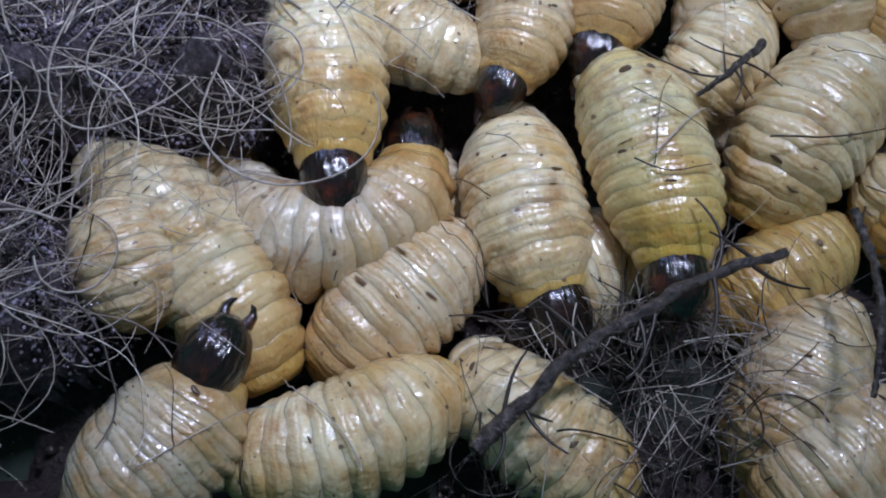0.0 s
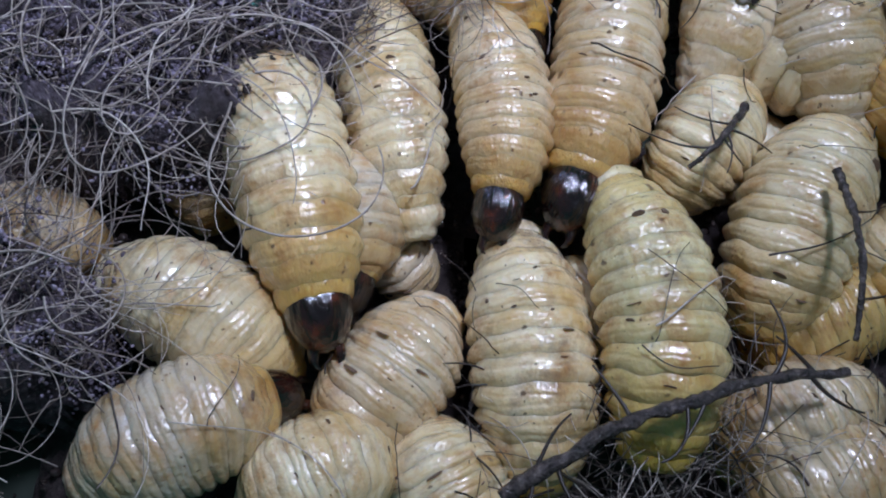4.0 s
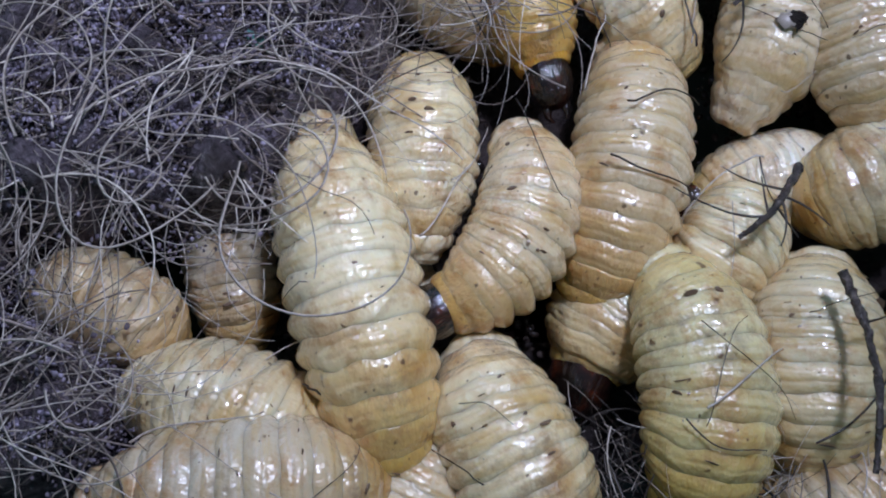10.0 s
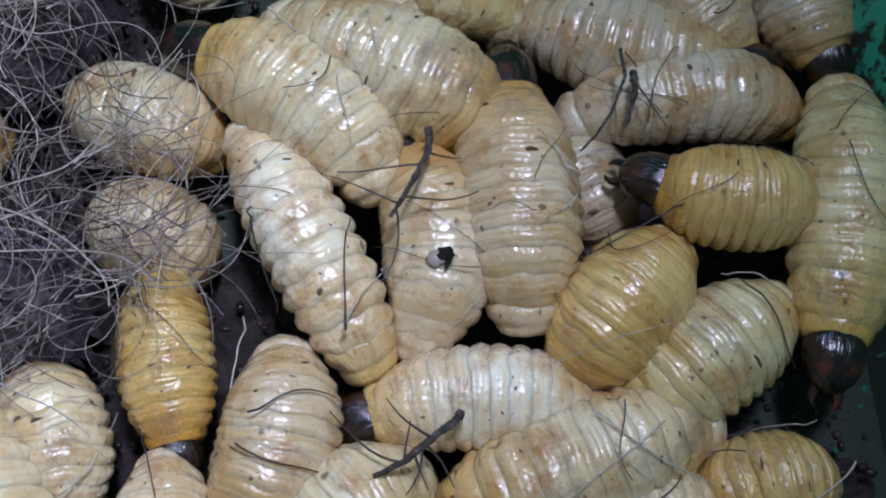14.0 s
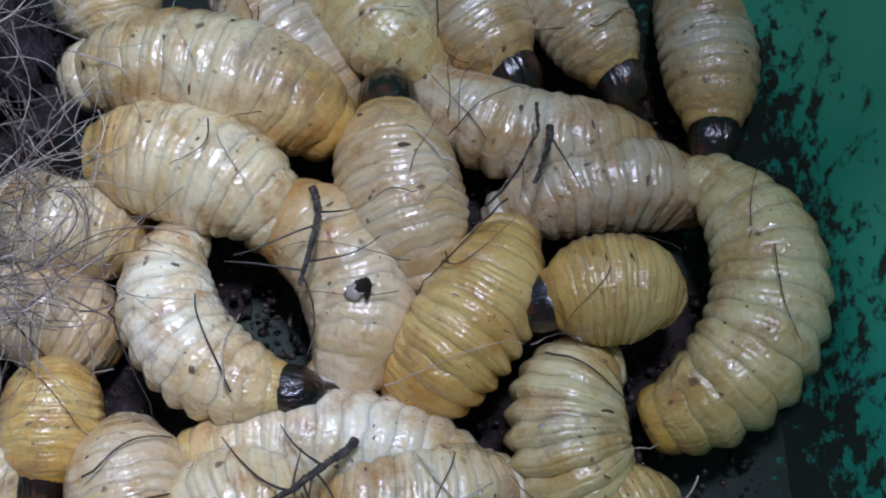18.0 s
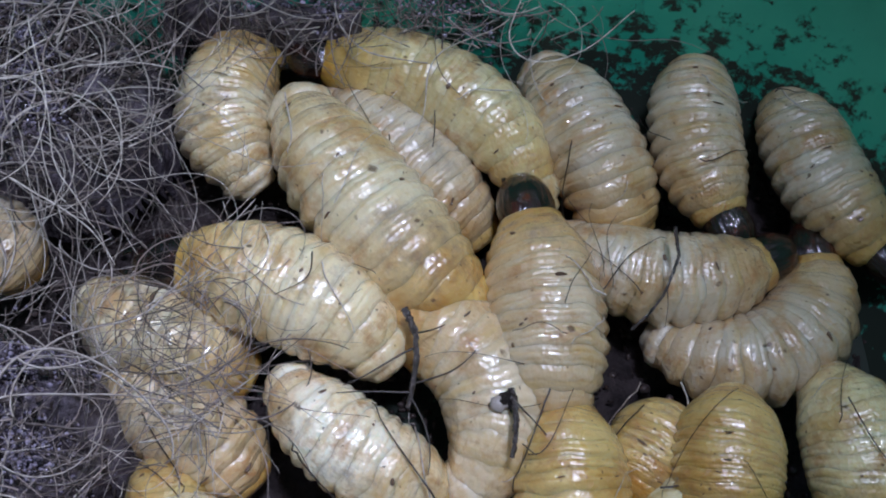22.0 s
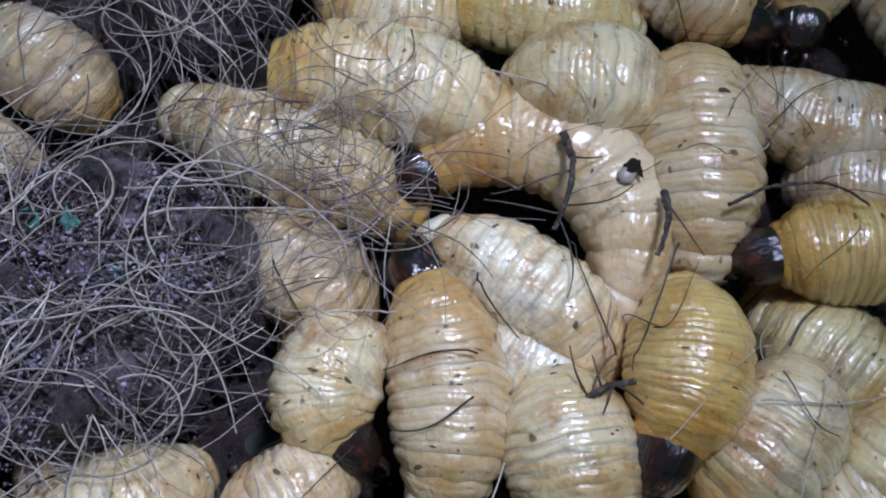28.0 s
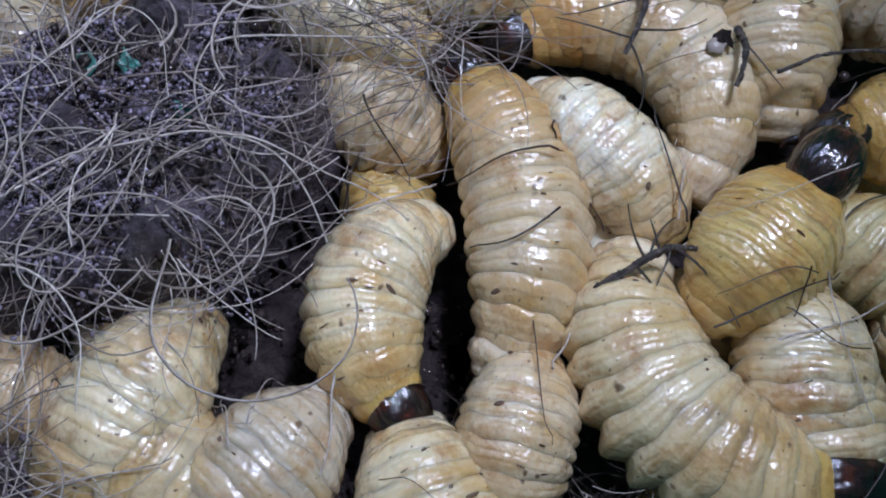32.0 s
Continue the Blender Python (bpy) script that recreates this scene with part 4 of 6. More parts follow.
grub("cream", 1.75, 3.26, True, [
     (11, 5.29, 8.12, -0.1, 151, 2.34, -0.14, 0),
     (12, 4.81, 8.41, -0.1, 136, 2.54, -0.12, 0),
     (13, 4.14, 8.57, -0.1, 136, 3.33, -0.32, 0),
     (15, 3.72, 8.29, -0.1, 141, 2.94, -0.28, 0),
     (15.5, 4.16, 8.15, -0.1, 114, 2.45, -0.22, 0),
     (17.5, 3.72, 7.98, -0.1, 160, 3.08, -0.33, 0),
     (18, 3.58, 7.99, -0.1, 160, 2.91, -0.31, 0),
     (19, 3.19, 8.09, -0.1, 115, 1.8, -0.04, 0),
     (20, 2.82, 7.95, -0.1, 148, 3.33, -0.49, 0),
     (21, 2.75, 7.79, -0.1, 150, 3.5, -0.62, 0),
     (22, 2.73, 7.75, -0.1, 157, 3.37, -0.29, 0),
     (23, 2.35, 7.95, -0.1, 119, 2.39, -0.25, 0),
     (24, 1.99, 7.85, -0.1, 150, 2.94, -0.74, 0),
     (24.5, 2.05, 7.94, -0.1, 153, 3.35, -0.57, 0),
     (26.5, 2.02, 7.98, -0.1, 166, 3.72, -0.28, 0),
     (27, 1.92, 8.13, -0.1, 168, 3.75, -0.07, 0),
     (28, 2.12, 8.34, -0.1, 167, 3.3, -0.13, 0),
     (29, 1.32, 8.56, -0.1, 158, 4.15, -0.14, 0),
     (30, 1.7, 8.29, -0.1, 159, 3.77, 0.18, 0),
     (31, 2.01, 8.08, -0.1, 162, 3.14, 0.1, 0),
     (32, 2.14, 8.16, -0.1, 162, 2.97, 0.21, 0)])
grub("cream", 1.85, 3.79, True, [
     (12, 5.85, 9.53, -0.1, -27, 3.17, -0.04, 0),
     (13, 5.55, 9.72, -0.1, -32, 3.44, -0.05, 1),
     (14, 5.11, 9.37, -0.1, -27, 3.64, -0.03, 1),
     (15, 4.88, 9.7, -0.1, -29, 4.78, -0.05, 1),
     (15.5, 4.88, 9.84, -0.1, -20, 3.28, 0.39, 1),
     (17.5, 3.44, 9.63, -0.1, -10, 3.9, 0.45, 1),
     (18, 3.51, 9.68, -0.1, -11, 4.01, 0.29, 1),
     (19, 4.02, 10.26, -0.1, -73, 3.72, -0.19, 1),
     (20, 3.89, 9.91, -0.1, -55, 3.84, -0.14, 1),
     (21, 3.99, 9.87, -0.1, -59, 4.41, -0.13, 0.5),
     (22, 3.95, 9.79, -0.1, -51, 4.63, -0.26, 0.5),
     (23, 3.92, 9.85, -0.1, -60, 4.44, -0.32, 0.5),
     (24, 4.26, 9.9, -0.1, -65, 4.2, -0.17, 1),
     (24.5, 4.64, 10, -0.1, -78, 4.02, -0.49, 1),
     (26.5, 4.65, 8.46, -0.1, -66, 1.99, 0.01, 0),
     (27, 4.42, 8.88, -0.1, -65, 2.78, -0.04, 1),
     (28, 5.01, 8.44, -0.1, -7, 1.72, -0, 1),
     (29, 5.05, 8.49, -0.1, 16, 1.77, -0.37, 1),
     (30, 5.11, 8.17, -0.1, 3, 1.83, -0.4, 1),
     (31, 5.18, 7.86, -0.1, -10, 1.89, -0.43, 1),
     (32, 5.48, 8.16, -0.1, -10, 1.89, -0.46, 1)])
grub("ochre", 1.75, 3.34, True, [
     (11, 7.23, 5.91, -0.3, 98, 2.87, 0.02, 0),
     (12, 7.42, 6.84, -0.3, 106, 3.09, 0.1, 0),
     (13, 6.99, 6.47, -0.3, 98, 2.92, -0.16, 0),
     (14, 7.14, 6.96, -0.3, 91, 3.37, -0.02, 0),
     (15, 6.86, 7.25, -0.3, 107, 3.25, -0.12, 0),
     (15.5, 7.13, 7.45, -0.3, 105, 3.55, -0.07, 0),
     (18, 6.85, 7.98, -0.3, 105, 2.56, 0.11, 0),
     (19, 6.65, 7.47, -0.3, 107, 3.16, 0.02, 0),
     (20, 6.48, 7.94, -0.3, 110, 3.43, -0.18, 1),
     (21, 6.57, 7.74, -0.3, 97, 3.44, -0.18, 0),
     (22, 6.73, 7.73, -0.3, 95, 3.16, -0.12, 0),
     (23, 6.88, 7.48, -0.3, 101, 3.16, -0.02, 0.6),
     (24, 6.45, 7.46, -0.3, 105, 3.63, -0.29, 0),
     (24.5, 6.67, 7.62, -0.3, 94, 3.53, -0.05, 0),
     (26.5, 6.53, 7.22, -0.3, 95, 3.91, -0.11, 0),
     (27, 6.46, 7.44, -0.3, 98, 3.56, 0.01, 1),
     (28, 6.73, 7.35, -0.3, 88, 3.3, -0.03, 1),
     (29, 6.59, 7.36, -0.3, 86, 3.54, -0.24, 1),
     (30, 6.64, 6.83, -0.3, 84, 3.7, -0.1, 1),
     (31, 6.73, 6.97, -0.3, 80, 3.72, -0.09, 1),
     (32, 6.77, 6.78, -0.3, 84, 3.05, -0.03, 1)])
grub("amber", 1.60, 3.04, True, [
     (12, 8.93, 4.95, -0.4, -142, 1.67, -0.01, 1),
     (13, 8.71, 5.52, -0.4, -145, 1.72, 0.07, 1),
     (14, 8.64, 5.43, -0.4, -133, 2.16, 0.01, 1),
     (15, 8.39, 5.2, -0.4, -135, 2.01, -0.06, 1),
     (15.5, 8.36, 6.12, -0.4, -114, 3.36, 0.12, 1),
     (17.5, 7.74, 6, -0.4, -118, 2.91, 0.17, 1),
     (18, 7.67, 6.22, -0.4, -120, 2.82, 0.22, 1),
     (19, 8.06, 5.28, -0.4, -115, 3.39, -0.18, 1),
     (20, 7.83, 5.77, -0.4, -134, 2.15, -0.23, 1),
     (21, 7.59, 5.83, -0.4, -124, 1.9, -0.12, 1),
     (22, 7.24, 5.35, -0.4, -85, 1.86, -0.06, 1),
     (23, 7.05, 5.06, -0.4, -73, 1.52, -0.02, 1),
     (24, 7.02, 4.49, -0.6, -99, 1.52, -0, 0),
     (24.5, 6.73, 4.99, 0, -112, 1.52, 0.23, 0),
     (26.5, 6.14, 4.3, 0, -98, 1.52, 0.57, -1),
     (27, 6, 4.4, 0, -108, 1.56, 0.5, -0.7),
     (28, 6.06, 4.11, 0, -99, 1.98, 0.14, 0),
     (29, 6, 4.25, 0, -107, 1.64, 0.5, -0.7),
     (30, 6.23, 3.71, 0, -67, 1.8, -0.76, 0),
     (31, 5.76, 3.79, 0.1, -90, 1.5, -0.84, -0.3),
     (32, 5.79, 3.11, 0, 44, 1.9, -0.03, -0.4)])
grub("amber", 1.50, 2.85, True, [
     (12, 9.89, 6.85, -0.15, -144, 1.56, -0.11, 0),
     (13, 10.15, 6.88, -0.15, -179, 2.04, 0.01, 0),
     (14, 10.43, 6.99, -0.15, -187, 1.93, 0.15, 0),
     (15, 10.43, 6.45, -0.15, -183, 1.68, 0.04, 0),
     (15.5, 10.73, 6.32, -0.15, -166, 2.46, -0.3, 0),
     (17.5, 10, 6.15, -0.15, -174, 1.42, -0.35, 0),
     (18, 9.83, 6.31, -0.15, -176, 1.52, -0.09, 0),
     (19, 9.86, 5.77, 0.25, -198, 1.72, -0.03, 0),
     (20, 10.09, 6.27, -0.15, -122, 1.42, -0.03, -1),
     (21, 9.88, 6.15, -0.15, -127, 1.42, 0.16, -1),
     (22, 9.6, 5.62, -0.15, -99, 1.76, -0.1, 0),
     (23, 9.55, 5.75, -0.15, -101, 1.53, -0.09, -1),
     (24, 9.38, 5.74, -0.15, -108, 1.43, 0.02, -1),
     (24.5, 9.08, 6.03, -0.15, -108, 1.42, -0.03, -1),
     (26.5, 9.1, 5.64, -0.15, -172, 2.6, 0.01, 0),
     (27, 8.71, 5.76, -0.15, -176, 2.54, -0.02, 0),
     (28, 8.71, 5.72, -0.15, -180, 1.82, -0.05, 0),
     (29, 8.4, 5.45, -0.15, -184, 1.65, 0.1, 0),
     (30, 8.15, 5.14, -0.15, -156, 1.82, 0.03, 0),
     (31, 7.99, 4.94, -0.15, -174, 1.42, 0.13, 0),
     (32, 8.18, 4.9, -0.15, -166, 1.42, 0.08, 0)])
grub("white", 1.40, 2.69, True, [
     (9.4, 6.07, 4.1, -1.7, -165, 2.1, -0.05, 0),
     (11, 6.07, 4.1, -0.7, -165, 2.1, -0.05, 0),
     (12, 6.58, 4.46, -0.7, -174, 2.1, -0.03, 0),
     (13, 6.42, 4.2, -0.7, -181, 2.83, 0.06, 0),
     (14, 6.53, 3.93, -0.7, -181, 2.97, -0.2, 0),
     (15, 6.68, 4, -0.7, -194, 2.63, -0.25, 0),
     (15.5, 6.36, 4.1, -0.7, -187, 2.93, -0.25, 0),
     (17.5, 6.01, 3.94, -0.7, -194, 3.48, -0.35, 0),
     (18, 5.98, 3.89, -0.7, -184, 4.03, -0.41, 0),
     (19, 5.41, 3.78, -0.7, -183, 3.34, -0.21, 0),
     (22, 5.81, 3.8, -0.7, -188, 2.73, -0.08, 0),
     (24, 3.44, 4.49, -0.7, -180, 2.69, -0.01, 0),
     (24.5, 3.38, 4.63, -0.7, -176, 2.35, -0.09, 0),
     (26.5, 4.18, 3.84, -0.7, -157, 1.44, 0.03, 0),
     (27, 4.05, 4.09, -0.7, -187, 1.34, 0.07, 0),
     (28, 4.15, 4.42, -0.7, -204, 1.34, 0.17, 0),
     (29, 3.87, 4.02, -0.7, -228, 1.34, 0.03, 0),
     (30.5, 3.87, 4.02, -1.3, -228, 1.34, 0.03, 0)])
grub("ochre", 1.58, 2.93, True, [
     (0, 4.05, 5.76, -0.4, -99, 2.34, 0.08, 0),
     (1, 4.08, 5.61, -0.4, -97, 2.75, -0.05, 0),
     (2, 4.26, 6.15, -0.4, -97, 3.11, 0.07, 0),
     (3, 3.96, 5.47, -0.4, -96, 3.83, 0.21, 0),
     (7, 3.54, 4.91, -0.4, -101, 3.89, 0.16, 0),
     (8, 3.79, 4.92, -0.4, -99, 3.43, 0.15, 0),
     (9, 3.49, 4.49, -0.4, -99, 3.24, 0.06, 1),
     (10, 3.53, 4.13, -0.4, -100, 3.74, 0.22, 1),
     (11, 3.47, 3.98, -0.4, -99, 2.82, 0.17, 1),
     (12, 3.25, 3.8, -0.4, -105, 2.64, 0.25, 0),
     (13, 3.47, 3.58, -0.4, -106, 2.67, 0.25, 0),
     (15, 3.24, 3.61, -0.4, -96, 2.06, 0.25, 0),
     (15.5, 3.46, 3.77, -0.4, -99, 1.99, 0.3, 0),
     (17.5, 3.23, 3.73, -0.4, -72, 1.99, 0.07, 0),
     (18, 3.12, 3.43, -0.4, -75, 1.75, 0.07, 0),
     (24, 3.2, 3.94, -0.8, 50, 1.75, 0.24, 0),
     (24.5, 3.54, 4.32, -0.8, 53, 1.46, 0.01, 0),
     (27, 3.07, 3.11, 0.1, 89, 1.47, 0.06, 0),
     (28, 2.75, 3.73, -0.3, 93, 2.96, -0.23, 0),
     (30, 2.51, 3.21, -0.3, 92, 3.57, -0.4, 0),
     (31, 2.4, 3.31, -0.3, 88, 3.59, -0.42, 0),
     (32, 2.44, 3.9, -0.3, 90, 3.89, -0.5, 0)])
grub("cream", 1.45, 2.99, True, [
     (0, 1.16, 5.32, -0.5, 140, 3.04, 0.6, 1),
     (1, 1.58, 4.99, -0.5, 130, 3.35, 0.4, 1),
     (2, 0.74, 4.57, -0.5, 112, 3.72, -0.14, 1),
     (3, 0.71, 4.48, -0.5, 110, 3.92, 0.06, 1),
     (3.5, 0.55, 4.41, -0.5, 105, 4.06, -0.05, 1),
     (6, 0.55, 4.05, -0.5, 102, 3.43, -0.03, 1),
     (8, 0.69, 4.17, -0.5, 96, 3.45, -0.04, 1),
     (9, 0.53, 4.43, -0.5, 103, 3.4, -0.11, 1),
     (10, 0.74, 4.21, -0.5, 91, 2.64, -0.09, 1),
     (11, 0.74, 3.97, -0.5, 99, 1.92, -0.03, 1),
     (12, 0.34, 3.69, -0.5, 93, 1.62, -0.14, 1),
     (13, 0.13, 3.51, -0.5, 99, 1.81, -0.31, 1),
     (26.5, 1.72, 4.02, -0.8, 232, 1.68, 0.02, 0),
     (27, 1.4, 3.82, -0.8, 235, 1.67, 0.1, 0),
     (28, 1.67, 3.81, -0.2, 252, 1.26, -0.4, 0),
     (29, 1.28, 3.51, -0.4, 249, 2.06, 0.02, 0),
     (30, 1.22, 3.29, -0.4, 255, 1.62, -0, 0),
     (31, 1.27, 2.92, -0.4, 264, 2.34, -0.39, 0),
     (32, 1.27, 2.83, -0.4, 253, 2.37, -0.56, 0)])
grub("cream", 1.72, 3.13, True, [
     (9, 3.48, 1.05, -1.5, -149, 1.57, -0.18, 0),
     (10, 3.71, 1.95, -1.4, -132, 1.57, -0.13, 0),
     (10.5, 3.86, 1.4, -0.8, -134, 1.61, -0.08, 0),
     (11, 3.59, 1.82, -0.5, -132, 2.25, -0.02, 0),
     (12, 4.17, 2.27, -0.5, -145, 2.69, -0.22, 1),
     (14, 4.63, 2.46, -0.5, -143, 1.81, -0.04, 1),
     (15, 4.5, 2.83, -0.5, -136, 1.57, -0.11, 1),
     (17.5, 4.71, 3.13, -0.5, -159, 1.57, -0.16, 1),
     (27, 4.59, 3.09, -0.3, -57, 1.57, 0.01, 0),
     (28, 4.51, 2.97, -0.3, -79, 1.82, 0.05, 0),
     (30, 4.51, 2.39, -0.3, -92, 2.47, -0.05, 0),
     (31, 5.07, 2.34, -0.3, -59, 2.88, -0.8, 0),
     (32, 5.06, 1.74, -0.3, -63, 3.35, -0.93, 0)])
grub("cream", 1.65, 3.13, False, [
     (0, 8.55, 5.93, -0.7, -136, 1.57, 0.28, 1),
     (2, 7.42, 6.85, -0.7, -157, 1.98, 0.71, 1),
     (3, 7.67, 6.51, -0.7, -190, 1.8, 0.9, 1),
     (5.5, 6.86, 5.95, -0.7, -192, 1.59, 0.88, 1),
     (7, 7.22, 6.39, -0.7, -234, 1.57, 0.71, 1),
     (9, 7.12, 5.94, -0.7, -236, 1.73, 0.53, 1),
     (10, 7.26, 4.13, -0.7, -149, 1.61, 0.24, 1),
     (11, 7.42, 3.76, -0.7, -126, 1.75, -0.1, 1),
     (12, 7.42, 3.62, -0.7, -153, 3.34, 0.12, 1),
     (13, 7.68, 3.05, -0.7, -168, 3.57, -0.09, 1),
     (14, 7.89, 3.11, -0.7, -162, 3.69, -0.03, 1),
     (15, 6.95, 3.18, -0.7, -173, 2.92, 0.08, 1),
     (15.5, 7.76, 3.16, -0.7, -169, 2.9, -0.05, 1),
     (17.5, 7.14, 3.07, -0.7, -169, 2.27, 0.15, 1),
     (18, 7.14, 3.54, -0.7, -175, 2.43, 0.1, 1),
     (19, 5.61, 2.26, -0.7, -162, 1.57, 0.04, 1),
     (26.5, 8.12, 3.96, -0.5, -160, 2.16, -0.01, 1),
     (28, 7.39, 3.27, -0.5, -129, 1.99, 0.07, 1),
     (29, 7.17, 2.74, -0.5, -138, 2.63, -0.01, 1),
     (30, 6.64, 1.72, -0.5, -141, 1.75, -0.05, 1),
     (31, 6.47, 2.17, -0.5, -116, 1.84, -0.02, 1),
     (32, 6.34, 1.6, -0.5, -101, 1.77, -0.17, 1)])
grub("green", 1.60, 3.04, False, [
     (12, 9.57, 5.07, -0.7, -137, 2.64, -0.18, 1),
     (13, 9.89, 4.85, -0.7, -142, 2.75, -0.06, 1),
     (14, 9.94, 4.67, -0.7, -147, 2.49, -0.03, 1),
     (15, 9.59, 4.35, -0.7, -131, 2.81, -0.42, 1),
     (15.5, 10.04, 4.48, -0.7, -137, 2.94, -0.27, 1),
     (17.5, 9.14, 4.36, -0.7, -99, 1.95, -0.01, 1),
     (18, 9.68, 4.51, -0.7, -92, 2.1, -0.54, 1),
     (19, 9.57, 4.31, -0.7, -96, 1.9, -0.21, 1),
     (20, 9.21, 4.51, -0.7, -104, 1.96, -0.08, 1),
     (26.5, 8.97, 4.56, -0.9, -47, 1.52, -0.13, 1),
     (27, 8.63, 4.65, -0.9, -46, 1.52, -0.34, 1),
     (28, 8.49, 4.38, -0.9, -42, 1.89, -0.02, 1),
     (29, 8.38, 4.2, -0.9, -32, 1.62, 0.09, 1),
     (30, 8.05, 3.55, -0.9, -18, 1.52, -0.07, 1),
     (31, 8.01, 3.76, -0.9, -35, 1.52, -0.24, 1),
     (32, 7.94, 3.46, -0.9, -40, 1.52, -0.32, 1)])
grub("green", 1.60, 3.19, True, [
     (13, 12.21, 7.1, -0.5, -102, 4.39, 0.16, 0),
     (14, 12.08, 6.9, -0.5, -102, 4.04, 0.09, 0),
     (15, 11.81, 6.91, -0.5, -94, 4.05, 0.36, 0),
     (15.5, 12.11, 7.02, -0.5, -85, 3.84, 0.87, 0),
     (17.5, 11.13, 6.66, -0.5, -80, 4.09, 1.22, 1),
     (18, 11.05, 6.6, -0.5, -102, 3.84, 1.16, 1),
     (19, 11.07, 5.53, -0.5, -99, 3.26, 1.03, 1),
     (20, 11.59, 5.61, -0.5, -84, 2.54, 0.55, 1),
     (21, 11.58, 5.8, -0.5, -81, 2.22, 0.4, 0),
     (23, 11.25, 5.89, -0.5, -91, 2.22, 0.01, 0),
     (24, 11.32, 5.52, -0.5, -99, 2.45, -0.02, 0),
     (26.5, 10.48, 4.27, -0.8, -134, 1.9, -0.14, 1),
     (27, 9.92, 4.15, -0.8, -128, 1.77, -0.19, 1),
     (28, 9.29, 2.82, -0.8, -135, 1.6, -0.11, 1)])
grub("cream", 1.65, 3.63, True, [
     (0, -0.33, 4.19, 0, -80, 3.53, 0.07, 0),
     (1, -0.17, 3.63, 0, -77, 2.97, 0.05, 0),
     (2, -0.58, 3.5, 0, -78, 3.73, 0.05, 0),
     (3, -0.94, 3.04, 0, -77, 3.62, -0.09, 0),
     (3.5, -0.85, 3.04, 0, -76, 4.13, -0.02, 0),
     (5.5, -0.76, 2.89, 0, -69, 4.02, 0.13, 1),
     (6, -0.66, 2.9, 0, -74, 4.35, 0.25, 1),
     (7, -0.56, 2.94, 0, -73, 4.01, 0.05, 1),
     (8, -0.4, 2.98, 0, -71, 4.17, -0.07, 1),
     (9, -0.42, 2.84, 0, -70, 4.72, 0.19, 1),
     (10, -0.12, 2.16, 0, -75, 4.43, -0, 1),
     (11, -0.13, 2.3, 0, -77, 3.82, 0.21, 1),
     (12, -0.57, 2.38, 0, -72, 3.11, 0.35, 1),
     (13, -0.64, 2.64, 0, -70, 2.93, 0.42, 1),
     (28, -1.43, 2.26, -0.3, -151, 1.81, 0.13, 1),
     (29, -1.79, 2.22, -0.3, -154, 2.13, 0.07, 1),
     (30, -1.54, 2.17, -0.3, -146, 2.14, 0.13, 1),
     (31, -2.13, 2.17, -0.3, -151, 2.36, -0.07, 1),
     (32, -2.13, 1.67, -0.3, -121, 2.41, -0.02, 1)])
grub("pale", 1.60, 3.04, True, [
     (0, -0.16, 2.5, -0.7, 3, 2.43, -1.15, 0),
     (1, 0.12, 2.4, -0.7, 7, 2.36, -0.99, 0),
     (2, 0.46, 2.75, -0.7, -44, 1.65, -0.37, 0),
     (3, 0.24, 2.29, -0.3, -59, 1.4, -0.12, -0.4),
     (3.5, 0.03, 2.32, -0.7, -73, 1.52, 0.14, 0),
     (5.5, -0.22, 2.67, -0.7, -75, 1.57, 0.11, 0),
     (30, -1.08, 1.14, -0.4, -152, 1.52, 0.23, 1),
     (31, -1.1, 1.56, -0.4, -153, 1.59, 0.05, 1),
     (32, -0.55, 0.84, -0.4, -135, 1.78, 0.03, 1)])
grub("ochre", 1.35, 2.73, True, [
     (0, 2.51, 5, -0.25, -92, 2.2, 0.24, 0),
     (1, 2.63, 4.92, -0.25, -94, 2.31, 0.21, 0),
     (2, 2.17, 4.8, -0.25, -76, 2.83, 0.14, 0),
     (3, 2.15, 4.65, -0.25, -74, 2.9, 0.08, 0),
     (3.5, 2.08, 4.5, -0.25, -81, 3.23, 0.27, 0),
     (5.5, 2.04, 4.04, -0.25, -81, 2.59, 0.03, 0),
     (6, 1.81, 3.88, -0.25, -80, 3.15, 0.25, 0),
     (7, 2.04, 3.54, -0.25, -94, 2.78, 0.1, 0),
     (8, 2.04, 3.6, -0.25, -101, 3.08, 0.36, 0),
     (9, 1.82, 3.52, -0.25, -100, 3.1, 0.49, 0),
     (10, 1.7, 3.12, -0.25, -109, 2.63, 0.55, 0),
     (11, 1.68, 2.71, -0.25, -108, 3, 0.43, 0),
     (12, 1.43, 2.77, -0.25, -108, 2.92, 0.41, 0),
     (13, 1.48, 2.72, -0.25, -104, 2.55, 0.31, 0),
     (14, 1.75, 2.19, -0.25, -102, 2.15, 0.3, 0),
     (28, 0.85, 2.36, -0.4, -148, 1.36, -0.01, 1),
     (29, 1.5, 2.07, -0.4, -57, 1.43, 0.06, 1),
     (30, 1.66, 2.03, -0.4, -99, 1.36, 0.01, 1),
     (31, 3.16, 1.47, -0.4, -118, 1.36, 0.01, 1),
     (32, 2.51, 1.11, -0.4, -109, 1.8, -0, 1)])
